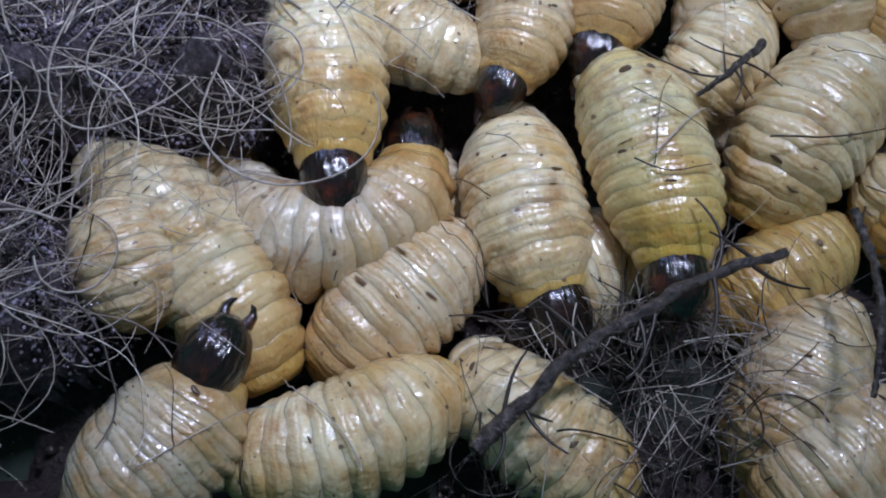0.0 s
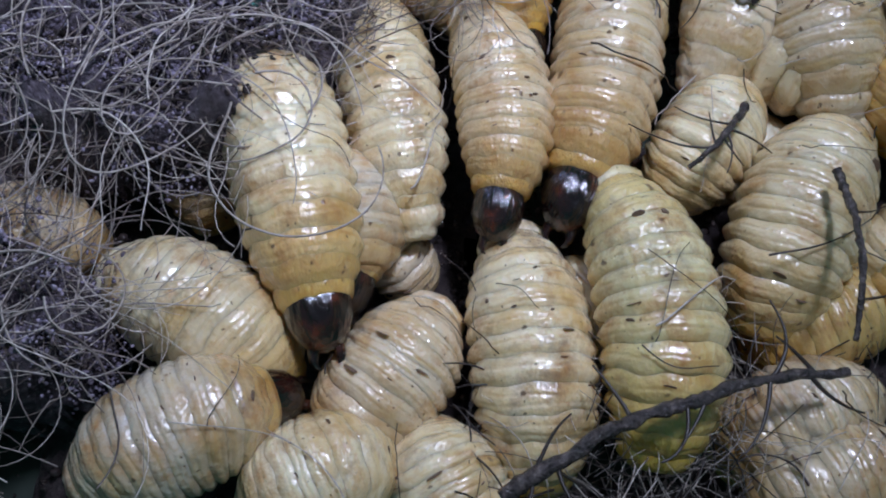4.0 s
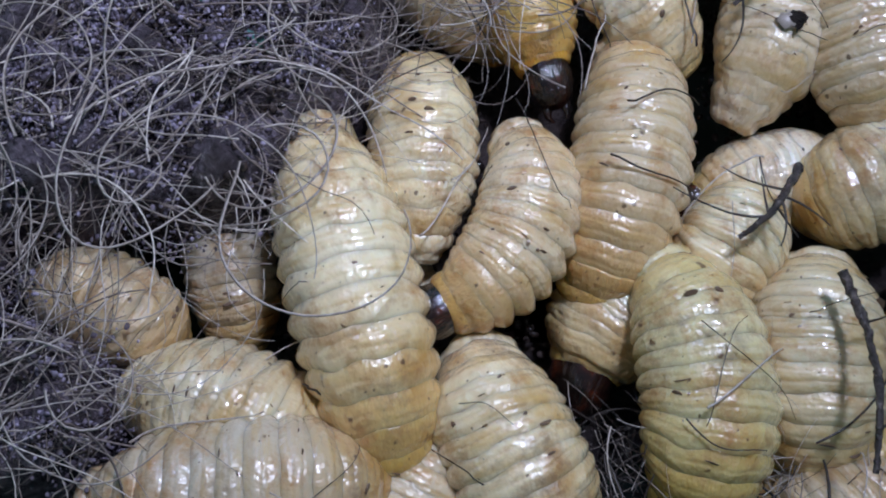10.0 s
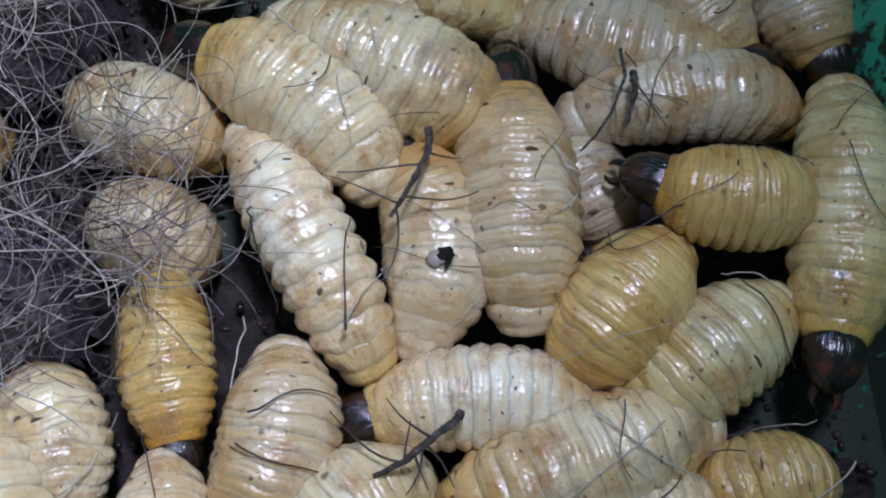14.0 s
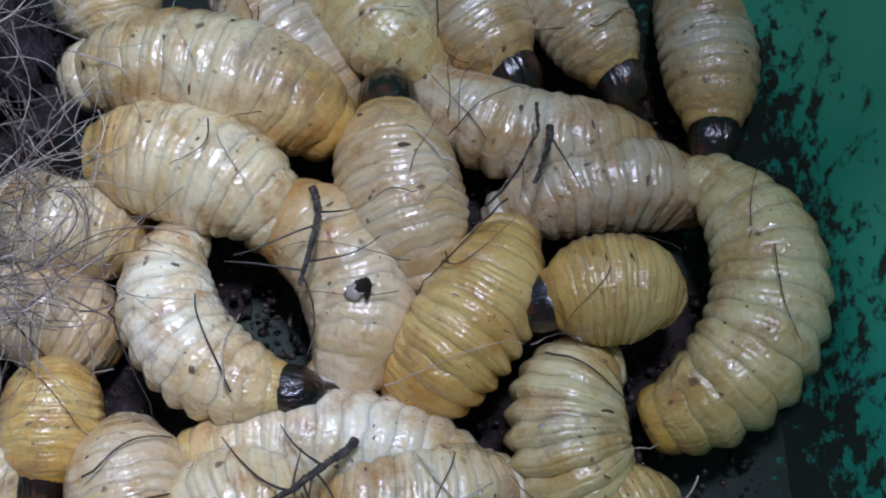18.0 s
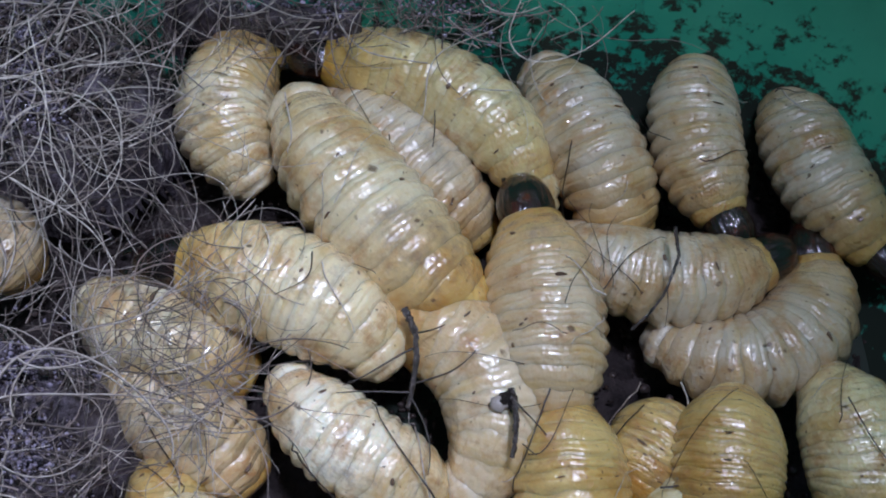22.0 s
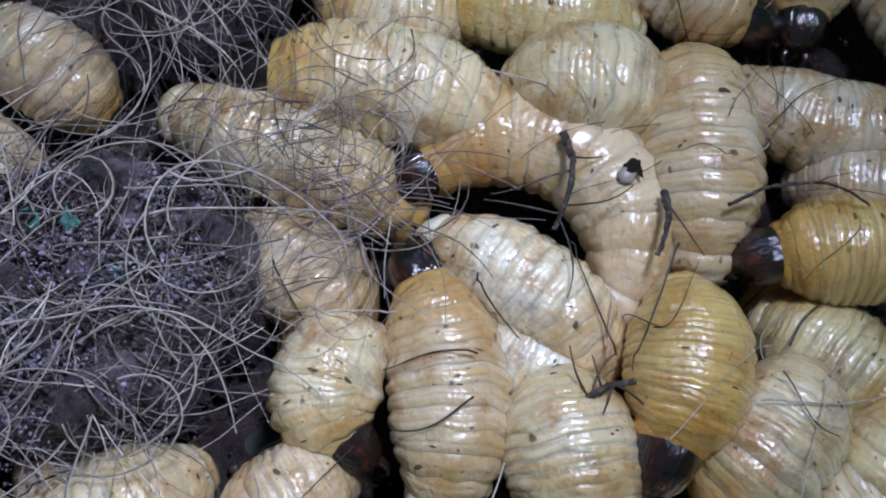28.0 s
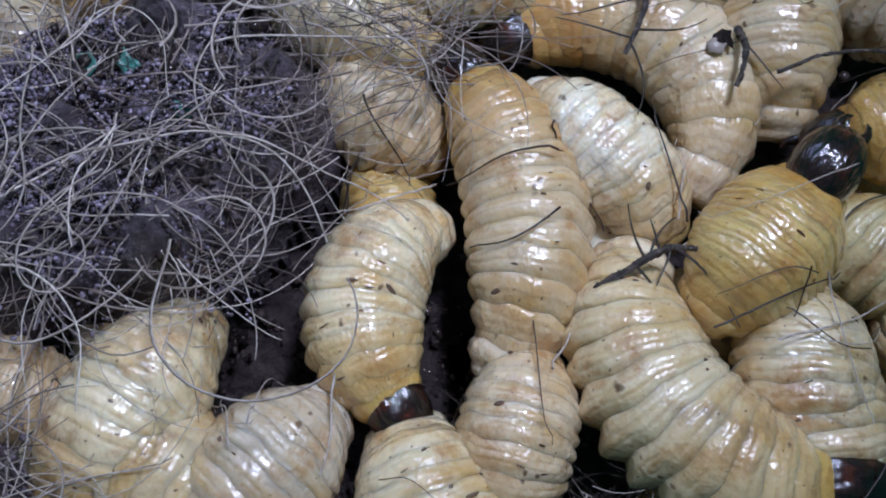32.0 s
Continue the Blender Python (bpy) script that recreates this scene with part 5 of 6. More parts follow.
grub("pale", 1.50, 3.43, True, [
     (13, 10.35, 8.99, -0.7, -10, 3.43, -0, 0),
     (14, 9.89, 8.72, -0.7, 2, 3.47, 0.2, 1),
     (15, 9.42, 8.51, -0.7, -2, 3.27, -0.02, 1),
     (15.5, 10.02, 8.96, -0.7, -16, 3.08, -0.2, 1),
     (17.5, 8.68, 9.96, -0.7, -21, 3.83, -0.49, 1),
     (18, 8.73, 9.82, -0.7, -17, 3.66, -0.65, 1),
     (19, 8.6, 9.52, -0.7, -9, 3.66, -0.88, 1),
     (20, 8.98, 9.5, -0.7, -7, 4.12, -0.73, 1),
     (21, 8.85, 9.38, -0.7, -1, 3.94, -0.48, 1),
     (22, 8.77, 9.19, -0.7, -8, 3.12, -0.53, 0),
     (23, 9.05, 9.09, -0.7, -20, 3.89, -0.53, 0),
     (24, 9.23, 9.01, -0.7, -17, 4.35, -0.62, 0),
     (24.5, 9.23, 9.13, -0.7, -14, 3.84, -0.66, 0),
     (26.5, 8.72, 8.71, -0.7, -8, 2.84, -0.7, 0),
     (27, 8.86, 8.43, -0.7, -10, 2.97, -0.29, 0),
     (28, 8.96, 8.48, -0.7, -18, 2.54, -0.49, 0),
     (29, 8.84, 8.52, -0.7, -19, 2.21, -0.54, 0),
     (31, 8.83, 8.02, -0.7, -30, 1.89, -0.55, 0)])
grub("pale", 1.48, 2.91, True, [
     (12, 9.24, 8.42, -1.4, -85, 2.4, -0.1, 1),
     (13, 8.65, 8.29, -1.4, -86, 2.69, -0.02, 1),
     (14, 8.36, 7.79, -1.4, -67, 1.46, -0.06, 1),
     (15, 8.5, 7.58, -1.4, -38, 1.46, -0.18, 1),
     (17.5, 9.37, 8.33, -0.9, 16, 2.45, -0.26, 0),
     (18, 9.83, 8.16, -0.9, 9, 3.08, 0.23, 1),
     (19, 10.51, 7.77, -0.9, 3, 3.33, 0.54, 0),
     (20, 10, 7.71, -0.9, 8, 3.18, 0.08, 0),
     (21, 10.3, 7.75, -0.9, 9, 3.46, -0, 1),
     (22, 10.13, 8.4, -0.9, 25, 2.86, -1.03, 0),
     (23, 10.29, 7.58, -0.9, 8, 3.61, -0.03, 0),
     (24, 9.85, 7.32, -0.9, 1, 3.71, 0.07, 0),
     (24.5, 9.7, 7.49, -0.9, -6, 3.12, 0.06, 0),
     (26.5, 9.47, 7.14, -0.9, -8, 2.94, -0.12, 0),
     (27, 9.02, 7.12, -0.9, -12, 2.65, -0.12, 0),
     (28, 9.43, 7.13, -0.9, -8, 1.66, -0.06, 0),
     (29, 9.4, 7.06, -0.9, -2, 1.6, 0.03, 0)])
grub("pale", 1.65, 2.98, True, [
     (13, 10.04, 10.37, -0.7, -23, 2.15, -0.27, 0),
     (14, 9.08, 10.05, -0.7, -21, 3.29, -0.21, 0),
     (15, 8.92, 10.12, -0.7, -26, 3.25, -0.26, 1),
     (15.5, 9.3, 10.56, -0.7, -30, 3.73, -0.17, 0),
     (17.5, 7.8, 11.65, -0.7, -45, 1.77, -0.06, 0),
     (18, 7.91, 11.53, -0.7, -64, 2, -0.08, 0),
     (19, 7.89, 11.31, -0.7, -60, 2.75, -0.05, 0),
     (20, 7.38, 11.47, -0.7, -59, 3.12, 0.37, 1),
     (21, 7.46, 11.38, -0.7, -62, 3.26, 0.2, 1),
     (22, 7.55, 11.29, -0.7, -65, 3.4, 0.02, 1),
     (23, 7.61, 11.25, -0.7, -56, 3.02, -0.07, 1),
     (24, 7.24, 11.01, -0.7, -46, 2.96, 0.28, 1),
     (24.5, 7.52, 11.14, -0.7, -47, 2.96, -0.28, 1),
     (26.5, 7.01, 10.47, -0.7, -42, 1.86, 0.01, 0),
     (27, 6.74, 10.68, -0.7, -41, 2.02, -0.22, 0),
     (28, 7.15, 10.71, -0.7, -46, 1.67, -0.2, 0)])
grub("pale", 1.50, 2.95, False, [
     (15, 4.92, 11.26, -0.8, -38, 2.23, -0.16, 1),
     (15.5, 5.26, 11.85, -0.8, -42, 2.59, -0.16, 1),
     (17.5, 4.6, 11.11, -0.8, -43, 3.08, -0.03, 1),
     (19, 4.59, 11.35, -0.8, -62, 2.94, 0.09, 1),
     (20, 3.84, 11.85, -0.8, -44, 3.51, 0.07, 1),
     (21, 4.47, 10.94, -0.8, -45, 3.17, -0.05, 1),
     (22, 4.36, 10.92, -0.8, -44, 3.57, -0.03, 1),
     (23, 4.76, 10.61, -0.8, -54, 3.75, 0.04, 1),
     (24, 4.96, 11.19, -0.8, -37, 2.44, -0.35, 1),
     (24.5, 5.41, 11.47, -0.8, -60, 2.26, -0.25, 1),
     (26.5, 5.38, 10.58, -0.8, -43, 2.32, -0.12, 1),
     (27, 5.12, 10.66, -0.8, -54, 2.02, -0.08, 1)])
grub("green", 1.50, 4.16, True, [
     (17.5, 6.37, 11.29, -0.5, 137, 2.26, 0.19, 0),
     (18, 6.29, 11.26, -0.5, 135, 2.34, 0.14, 0),
     (19, 5.94, 11.23, -0.5, 143, 3.29, 0.18, 0),
     (20, 5.22, 11.37, -0.5, 143, 4.5, -0.43, 0),
     (21, 4.92, 11.47, -0.5, 147, 4.41, -0.49, 0),
     (22, 4.9, 11.4, -0.5, 145, 4.41, -0.66, 0),
     (24, 4.2, 11.57, -0.5, 144, 4.36, -0.88, 0),
     (24.5, 4.28, 11.89, -0.5, 141, 4.19, -0.82, 0),
     (26.5, 4.31, 10.51, -0.5, 155, 3.68, -0.33, 0),
     (27, 4.13, 10.26, -0.5, 158, 3.26, -0.63, 0),
     (28, 4.55, 10.13, -0.5, 171, 2.64, 0.1, 0)])
grub("pale", 1.50, 2.74, True, [
     (15, 10.37, 10.83, -0.7, -66, 2.47, -0.11, 0),
     (15.5, 10.86, 11.2, -0.7, -61, 2.44, -0.14, 0),
     (17.5, 9.87, 11.41, -0.7, -69, 1.81, -0.03, 0),
     (18, 9.65, 11.54, -0.7, -65, 2.24, -0.05, 0),
     (19, 9.62, 11.52, -0.7, -67, 2.49, -0.19, 0),
     (20, 9.68, 11.67, -0.7, -81, 2.86, -0.43, 0),
     (21, 9.9, 11.65, -0.7, -75, 2.96, -0.38, 0),
     (22, 9.8, 11.54, -0.7, -89, 3.04, -0.31, 0),
     (23, 9.81, 11.49, -0.7, -85, 2.69, -0.33, 0),
     (24, 9.59, 11.76, -0.7, -100, 2.85, 0.1, 0),
     (24.5, 9.73, 11.89, -0.7, -96, 2.93, -0.02, 0),
     (26.5, 9.12, 11.27, -0.7, -100, 3.5, -0.03, 0),
     (27, 9.09, 11.84, -0.7, -97, 2.68, -0.07, 0),
     (28, 9.04, 11.17, -0.7, -101, 1.95, 0.02, 0)])
grub("pale", 1.50, 3.25, True, [
     (15, 12.23, 10.58, -0.7, -83, 1.75, -0.11, 0),
     (15.5, 12.69, 11, -0.7, -83, 2.18, -0.07, 0),
     (17.5, 11.79, 11.07, -0.7, -70, 2.73, -0.14, 0),
     (18, 11.64, 11.06, -0.7, -87, 3, 0.08, 0),
     (19, 11.67, 10.92, -0.7, -75, 3.62, -0.01, 0),
     (20, 11.56, 10.64, -0.7, -59, 3.27, 0.08, 0),
     (21, 11.86, 10.87, -0.7, -66, 3.58, -0.05, 0),
     (22, 11.83, 10.99, -0.7, -71, 3.19, -0.31, 0),
     (23, 11.63, 10.95, -0.7, -80, 3.42, -0.37, 0),
     (24, 11.81, 10.88, -0.7, -76, 2.98, -0.2, 0),
     (24.5, 11.71, 10.76, -0.7, -80, 3.59, -0.15, 0),
     (26.5, 11.17, 9.78, -0.7, -72, 3.23, -0.16, 0),
     (27, 10.81, 10.33, -0.7, -70, 2.57, -0.22, 0)])
grub("cream", 1.65, 2.87, True, [
     (17.5, 1.73, 12.13, -0.7, 111, 1.44, 0.03, 0),
     (19, 1.12, 11.04, -0.7, 102, 2.09, -0.07, 0),
     (20, 1.51, 11.6, -0.7, 94, 3.18, 0.28, 0),
     (21, 1.57, 11.65, -0.7, 84, 3.24, 0.33, 0),
     (22, 1.63, 11.69, -0.7, 93, 2.58, 0.53, 0),
     (23, 1.18, 11.53, -0.7, 110, 2.94, 0.21, 0),
     (24, 1.16, 11.31, -0.7, 108, 3, -0.1, 0),
     (24.5, 1.44, 11.19, -0.7, 143, 2.84, -0.04, 0),
     (26.5, 2.11, 10.42, -0.7, 158, 3.34, 0.18, 0),
     (27, 1.44, 10.39, -0.7, 141, 2.44, 0.2, 0),
     (28, 2.21, 10.45, -0.7, 166, 2.14, 0.23, 0)])
grub("amber", 1.40, 2.66, True, [
     (12, 8.78, 2.01, -0.9, -141, 1.77, -0.1, 1),
     (13, 10.43, 2.68, -0.9, -141, 1.96, -0.07, 1),
     (14, 10.53, 2.67, -0.9, -173, 1.37, -0.09, 1),
     (20, 9.15, 5.13, -0.9, -166, 1.33, 0.25, 0),
     (21, 8.84, 5.96, -0.4, -136, 1.14, 0.08, -0.5),
     (22, 8.54, 5.79, -0.9, -119, 1.33, -0.02, 0),
     (23, 8.36, 5.81, -0.9, -116, 1.33, 0.02, 0),
     (24, 7.05, 4.49, 0.5, 43, 1.9, 0.09, -1),
     (24.5, 8.23, 6.27, -0.9, 135, 1.33, 0.12, 0),
     (26.5, 8.21, 5.04, -1.6, 229, 1.33, -0.05, 0)])
grub("pale", 1.50, 2.85, False, [
     (12, -3.15, 8.74, -0.9, -33, 2.49, -0.02, 1),
     (13, -2.64, 9.3, -0.9, -28, 2.57, -0.12, 1),
     (23, -2.56, 8.91, -0.3, -41, 1.42, 0.01, 1),
     (24, -2.79, 8.97, -0.3, -51, 1.42, 0.07, 1),
     (26.5, -3.12, 8.42, -0.3, -39, 1.42, 0.01, 1),
     (27, -3.27, 8.24, -0.3, -45, 1.91, 0.23, 1),
     (28, -3.37, 9.14, -0.3, -41, 1.92, -0.07, 1),
     (29, -3.78, 9.16, -0.3, -38, 1.99, -0.04, 1),
     (30, -3.76, 8.93, -0.3, -40, 1.94, -0.11, 1)])
grub("cream", 1.60, 3.04, False, [
     (13, 8.78, 2.02, -1, -171, 1.59, -0.29, 1)])


# ---- twigs and loose fibres ----
TWIGS = {
    "root": ("root_twig", "long dark wet root lying across the grubs", 0.1, 0.6, 12),
    "side": ("thin_twig", "thin blue-black twig poking up between grubs", 0.06, 0.25, 2),
    "diag": ("forked_twig", "short forked dark twig with fine side roots", 0.06, 0.3, 6),
    "fold": ("bent_stick", "black bent stick standing out of the fibre", 0.055, 0.35, 5),
    "stub": ("thin_stick", "straight dark stick stub beside a grub", 0.055, 0.1, 1),
    "arch": ("wiry_root", "wiry black arched root", 0.028, 0.5, 1),
}


def twig(kind, length, rows):
    name, label, radius, bow, forks = TWIGS[kind]
    rng = np.random.default_rng(sum(map(ord, kind)))
    root = tagged(new(name), label, "twig")
    u = np.linspace(-0.5, 0.5, 55)
    pts = np.stack([u * length, bow * (0.25 - u * u) * 2 + 0.018 * length * np.interp(u, np.linspace(-0.5, 0.5, 22), np.cumsum(rng.normal(0, 0.35, 22))), 0.15 * np.sin(u * 5 + 1)], -1)
    radii = radius * (1.1 - 0.5 * (u + 0.5)) * (1 + 0.16 * rng.normal(0, 1, 55).clip(-1.5, 1.5))
    v, f = tube(pts * CM, radii * CM, 11)
    part("stem", mesh_of("twig_stem", v, f, ROOT), root)
    for _ in range(forks):
        k = rng.integers(5, 50)
        side = curl(rng, pts[k], rng.uniform(0, 6.28), rng.uniform(0.4, 1.3), rng.normal(0, 0.8), 0.2, 9)
        side[:, 2] = pts[k][2] + np.linspace(0, rng.uniform(-0.3, 0.2), 9)
        v, f = tube(side * CM, radius * 0.35 * np.linspace(1, 0.4, 9) * CM, 5)
        part("rootlet", mesh_of("rootlet", v, f, TWIG), root)
    path = [(t, pose(x * CM, y * CM, z * CM, 0, 0, a)) for t, x, y, z, a in rows]
    if path[0][0] > 0:
        path.insert(0, (0.0, path[0][1]))
    if path[-1][0] < 32:
        path.append((32.0, path[-1][1]))
    CARRIED.append((root, path))


CARRIED = []
twig("root", 4.68, [(0, 3.84, -0.51, 0.35, 32), (1, 4.00, -0.56, 0.35, 26), (2, 3.99, -0.47, 0.35, 23), (3, 4.60, -0.84, 0.35, 22), (5.5, 4.20, -0.80, 0.35, 17), (6, 4.08, -0.90, 0.35, 13), (7, 3.92, -0.77, 0.35, 12), (8, 4.17, -1.24, 0.35, 8), (9, 3.82, -1.31, 0.35, 4), (10, 3.82, -1.44, 0.35, 2)])
twig("side", 2.45, [(0, 6.49, -0.06, 0.75, -97), (1, 6.67, 1.22, 0.75, -103), (2, 6.77, 1.34, 0.75, -98), (3, 6.95, 1.40, 0.75, -94), (3.5, 6.88, 1.55, 0.75, -95), (5.5, 5.88, 1.22, 0.75, -83), (6, 5.71, 1.12, 0.75, -80), (7, 5.56, 1.07, 0.75, -64), (8, 6.13, 0.94, 0.75, -87), (9, 5.95, 0.98, 0.75, -91), (10, 5.98, 0.80, 0.75, -91), (11, 6.08, 0.77, 0.75, -94), (12.5, 6.08, 0.77, -1.60, -94)])
twig("diag", 1.44, [(0, 5.49, 3.62, 0.30, -141), (1, 5.55, 3.54, 0.30, -141), (2, 5.26, 3.56, 0.30, -141), (3, 5.25, 3.55, 0.30, -132), (3.5, 5.30, 3.49, 0.30, -132), (5.5, 5.15, 3.50, 0.30, -132), (6, 5.06, 3.25, 0.30, -130), (7, 5.13, 3.40, 0.30, -137), (8, 5.15, 3.30, 0.30, -155), (9, 5.08, 3.28, 0.30, -141), (10, 5.34, 3.17, 0.30, -134), (11, 5.04, 2.85, 0.30, -138), (12, 5.10, 3.35, 0.30, -162), (13, 5.16, 3.46, 0.30, -137), (14, 5.54, 3.38, 0.30, -148), (15, 5.11, 3.66, 0.30, -138), (15.5, 5.65, 3.77, 0.30, -128), (17.5, 5.76, 3.79, 0.30, -130), (18, 5.67, 3.76, 0.30, -146), (28, 4.85, 3.42, 0.30, 21), (29, 4.86, 3.33, 0.30, 49), (30, 4.78, 3.09, 0.30, 12), (31, 4.34, 3.02, 0.30, 15), (32, 4.28, 2.76, 0.30, 14)])
twig("fold", 1.54, [(12, 5.47, 6.61, 0.55, -122), (13, 5.51, 6.90, 0.55, -120), (14, 5.52, 7.19, 0.55, -113), (15, 5.41, 7.13, 0.55, -110), (15.5, 5.41, 7.01, 0.55, -107), (17.5, 5.47, 6.98, 0.55, -102), (18, 5.44, 6.94, 0.55, -94), (19, 5.02, 6.43, 0.55, -89), (20, 4.90, 6.98, 0.55, -80), (21, 4.49, 6.86, 0.55, -60), (22, 4.65, 6.82, 0.55, -86), (23, 4.70, 6.55, 0.55, -77), (24, 4.84, 6.70, 0.55, -97), (24.5, 4.60, 6.72, 0.55, -91), (26.5, 4.70, 6.22, 0.55, -94), (27, 4.65, 6.37, 0.55, -99), (28, 4.48, 6.60, 0.55, -99), (29, 4.43, 6.54, 0.55, -99), (30, 4.48, 6.44, 0.55, -105), (31, 4.43, 6.48, 0.55, -105), (32, 4.52, 6.56, 0.55, -106)])
twig("stub", 1.02, [(20, 8.85, 8.29, 0.45, -102), (22, 6.27, 5.93, 0.45, -86), (23, 6.19, 7.01, 0.45, -84), (24, 6.27, 6.51, 0.45, -102), (24.5, 6.07, 6.65, 0.45, -100), (26.5, 6.00, 5.98, 0.45, -94), (27, 6.07, 5.88, 0.45, -96), (28, 5.92, 5.98, 0.45, -99), (29, 6.09, 6.02, 0.45, -100), (30, 5.87, 5.67, 0.45, -100), (31, 5.89, 5.73, 0.45, -103), (32, 5.91, 5.76, 0.45, -101)])
twig("arch", 1.89, [(24, 8.37, 8.17, 0.70, -115), (24.5, 8.39, 7.98, 0.70, -128), (26.5, 7.79, 6.18, 0.70, -2), (27, 7.36, 6.18, 0.70, -2), (28, 7.75, 6.13, 0.70, -3), (29, 7.50, 5.90, 0.70, -3), (30, 7.07, 5.43, 0.70, -8), (31, 7.23, 5.21, 0.70, -10)])


def fleck_mesh(seed):
    shift = Vector((seed * 3.7, seed, seed * 1.9))
    profile = [(-0.42, 0.2), (-0.3, 0.7), (0.0, 1.0), (0.3, 0.75), (0.42, 0.25)]
    return mesh_of("dirt_fleck", *lathe(profile, 9, lambda v, a: v * (1 + 0.3 * noise.noise(v * 1.3 + shift))), CRUMB)


FLECKS = [fleck_mesh(k) for k in range(5)]


def dress(index, entry):
    """Flecks of dirt stuck to a grub's skin, and loose fibres lying over its back."""
    root, parts, shares, tail_drop, width, rows = entry
    rng = random.Random(index * 31 + 7)
    folds = [ob for ob in parts if ob.name.startswith("skin_fold")]
    for _ in range(rng.choice((6, 7, 8, 9))):
        fold = folds[rng.randrange(1, len(folds) - 1)]
        a, y = radians(rng.uniform(45, 135)), rng.uniform(-0.5, 0.5)
        size = rng.choice((0.018, 0.022, 0.028, 0.034, 0.05))
        fleck = part("dirt_fleck", rng.choice(FLECKS), fold)
        sx, sy, sz = (s / CM for s in fold.scale)
        normal = Vector((math.cos(a), 0, math.sin(a)))
        turn = normal.to_track_quat("Y", "Z").to_matrix().to_4x4() @ Matrix.Rotation(rng.uniform(0, 6.28), 4, "Y")
        shrink = Matrix.Diagonal((1 / sx, 1 / sy, 1 / sz, 1))
        fleck.matrix_basis = Matrix.Translation((math.cos(a) * 0.985, y, math.sin(a) * 0.985)) @ shrink @ turn @ Matrix.Diagonal((size * rng.uniform(0.9, 1.2), size * 0.7, size * 0.9, 1))
    if rows[0][3] < -1.2:
        return
    for _ in range(rng.choice((2, 2, 3, 4))):
        k = rng.randrange(2, len(folds) - 2)
        r = folds[k].scale[0] / CM
        start, sweep, run = rng.uniform(40, 90), rng.uniform(30, 105) * rng.choice((-1, 1)), rng.uniform(-1.6, 1.6)
        pts, wave = [], rng.uniform(0, 6)
        for j in range(15):
            s = j / 14
            a = radians(start + sweep * s)
            lift = r * 1.03 + 0.03 + 0.16 * (abs(s - 0.5) * 2) ** 3 * rng.uniform(0.2, 1.2)
            pts.append((lift * math.cos(a), run * (s - 0.5) + 0.16 * math.sin(wave + 3.6 * s), lift * math.sin(a) * 0.95))
        thick = rng.choice((0.007, 0.009, 0.011, 0.015))
        v, f = tube(np.array(pts) * CM, np.full(15, thick * CM) * np.linspace(1.1, 0.6, 15), 5)
        dark = rng.random() < 0.6
        hair = new("loose_fibre", mesh_of("loose_fibre", v, f, TWIG if dark else PALE))
        tagged(hair, "dark thin fibre lying over a grub" if dark else "pale thin fibre lying over a grub", "fibre", "loose fibres on the grubs")
        path = []
        for t, x, y, z, heading, chord, sag, tuck in rows:
            path.append((t, pose(x * CM, y * CM, z * CM, 0, 0, heading) @ spine(chord, sag, [shares[k]], tail_drop, 0.1 + 0.45 * tuck)[0]))
        if path[0][0] > 0:
            path.insert(0, (0.0, path[0][1]))
        if path[-1][0] < 32:
            path.append((32.0, path[-1][1]))
        CARRIED.append((hair, path))


for index, entry in enumerate(list(KEYED)):
    dress(index, entry)


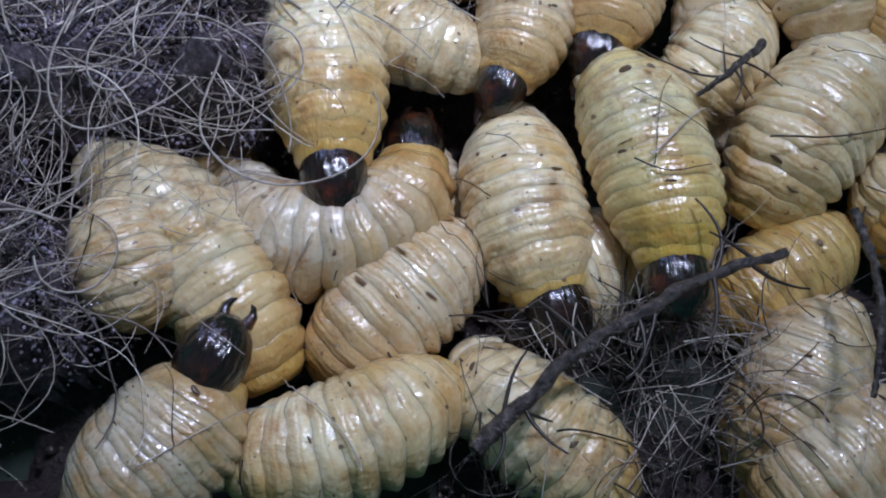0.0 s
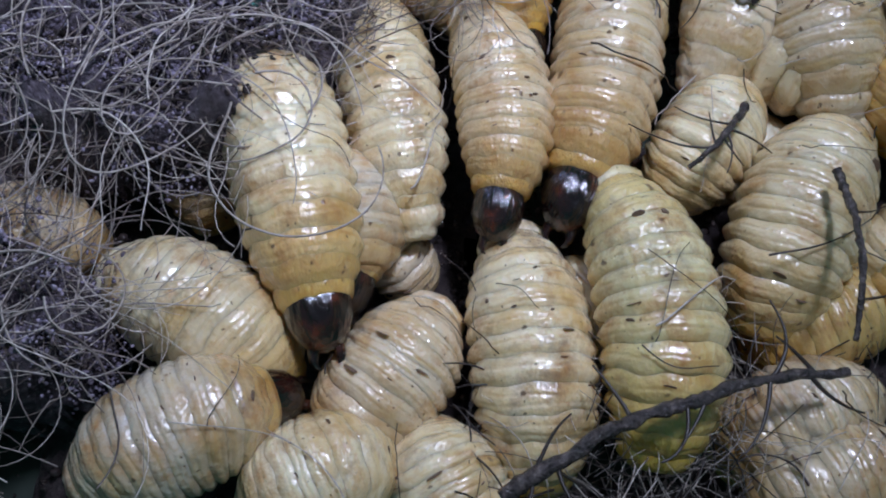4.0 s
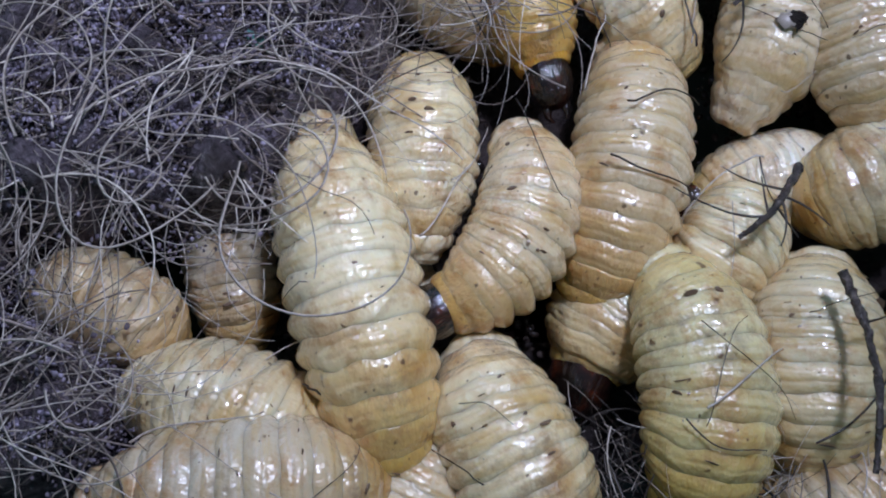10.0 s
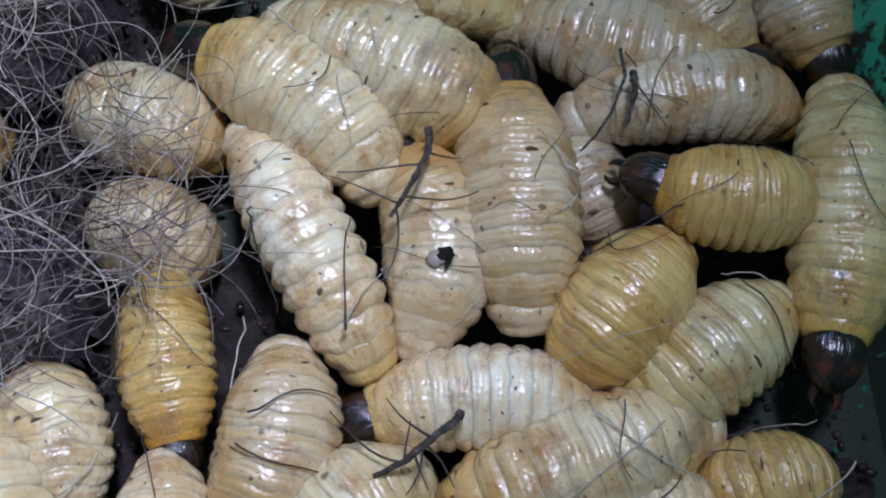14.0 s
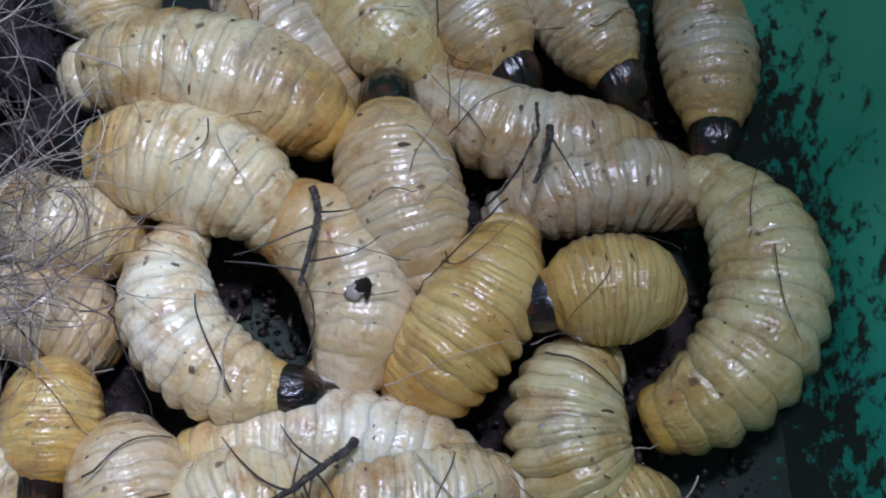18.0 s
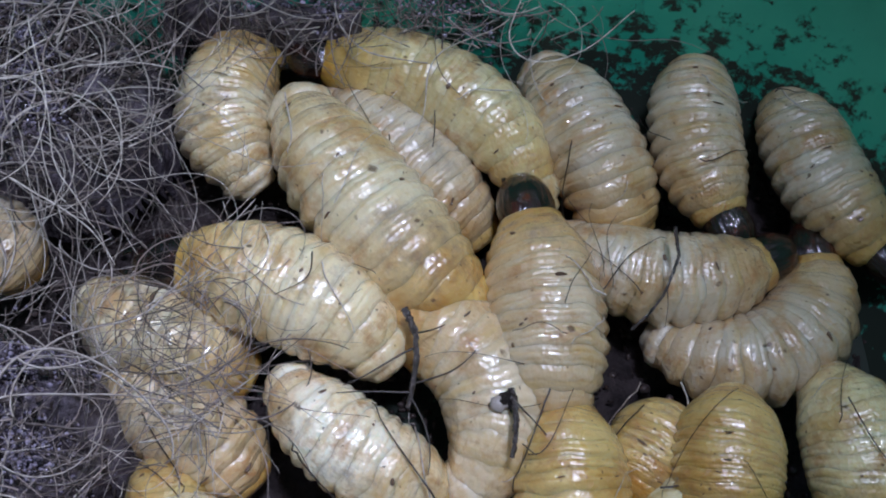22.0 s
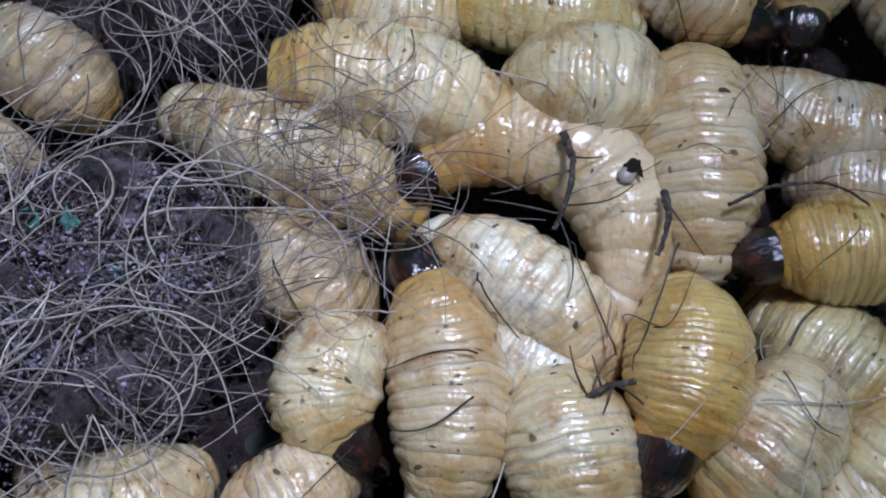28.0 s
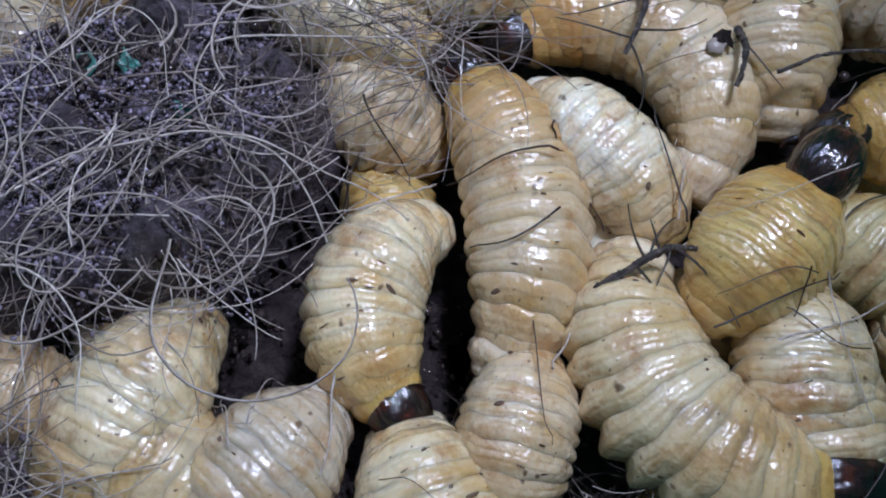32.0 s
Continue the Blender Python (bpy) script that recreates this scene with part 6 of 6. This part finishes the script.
def debris_lump(entry, share):
    """A crumpled pale lump with a dark cap, carried on one grub's back."""
    root, parts, shares, tail_drop, width, rows = entry
    lump = tagged(new("debris_lump"), "crumpled pale lump of debris with a dark cap on a grub", "debris")
    body = [(-1, 0.05), (-0.8, 0.55), (-0.4, 0.9), (0.1, 1.0), (0.6, 0.75), (0.9, 0.4), (1, 0.05)]
    for name, mat, size, at, rough in (("pale_body", COARSE, (0.16, 0.13, 0.09), (0, 0, 0.0), 0.5), ("dark_cap", ROOT, (0.12, 0.1, 0.08), (0.1, 0.07, 0.05), 1.1), ("dark_flake", ROOT, (0.05, 0.14, 0.03), (0.16, 0.0, 0.05), 0.8)):
        lumpy = lambda v, a: v * (1 + rough * noise.noise(v * 1.9 + Vector((3, 1, 2))))
        ob = part(name, mesh_of(name, *lathe(body, 16, lumpy), mat), lump)
        ob.matrix_basis = Matrix.Translation([a * CM for a in at]) @ Matrix.Diagonal((*(s * CM for s in size), 1))
    path = []
    for t, x, y, z, heading, chord, sag, tuck in rows:
        m = spine(chord, sag, [share], tail_drop, 0.1 + 0.45 * tuck)[0] @ Matrix.Translation((0, 0, width * 0.47 * CM))
        path.append((t, pose(x * CM, y * CM, z * CM, 0, 0, heading) @ m))
    if path[0][0] > 0:
        path.insert(0, (0.0, path[0][1]))
    CARRIED.append((lump, path))


debris_lump(KEYED[20], 0.36)


def motions():
    for root, parts, shares, tail_drop, width, rows in KEYED:
        path, local = [], [[] for _ in parts]
        first, last = rows[0], rows[-1]
        if first[0] > 0:
            rows = [(0.0, *first[1:])] + rows
        if last[0] < 32:
            rows = rows + [(32.0, *last[1:])]
        for t, x, y, z, heading, chord, sag, tuck in rows:
            path.append((t, pose(x * CM, y * CM, z * CM, 0, 0, heading)))
            for k, m in enumerate(spine(chord, sag, shares, tail_drop, 0.1 + 0.45 * tuck)):
                if shares[k] > 1:
                    back, down = (0.5 * tuck, 0.36 * tuck) if tuck > 0 else (0.1 * tuck, 0.36 * tuck)
                    m = m @ Matrix.Translation((0, (0.02 - back) * width * CM, (0.06 - down) * width * CM))
                local[k].append((t, m))
        walk(root, path)
        for ob, keys in zip(parts, local):
            walk(ob, keys)
    for ob, path in CARRIED:
        walk(ob, path)


motions()
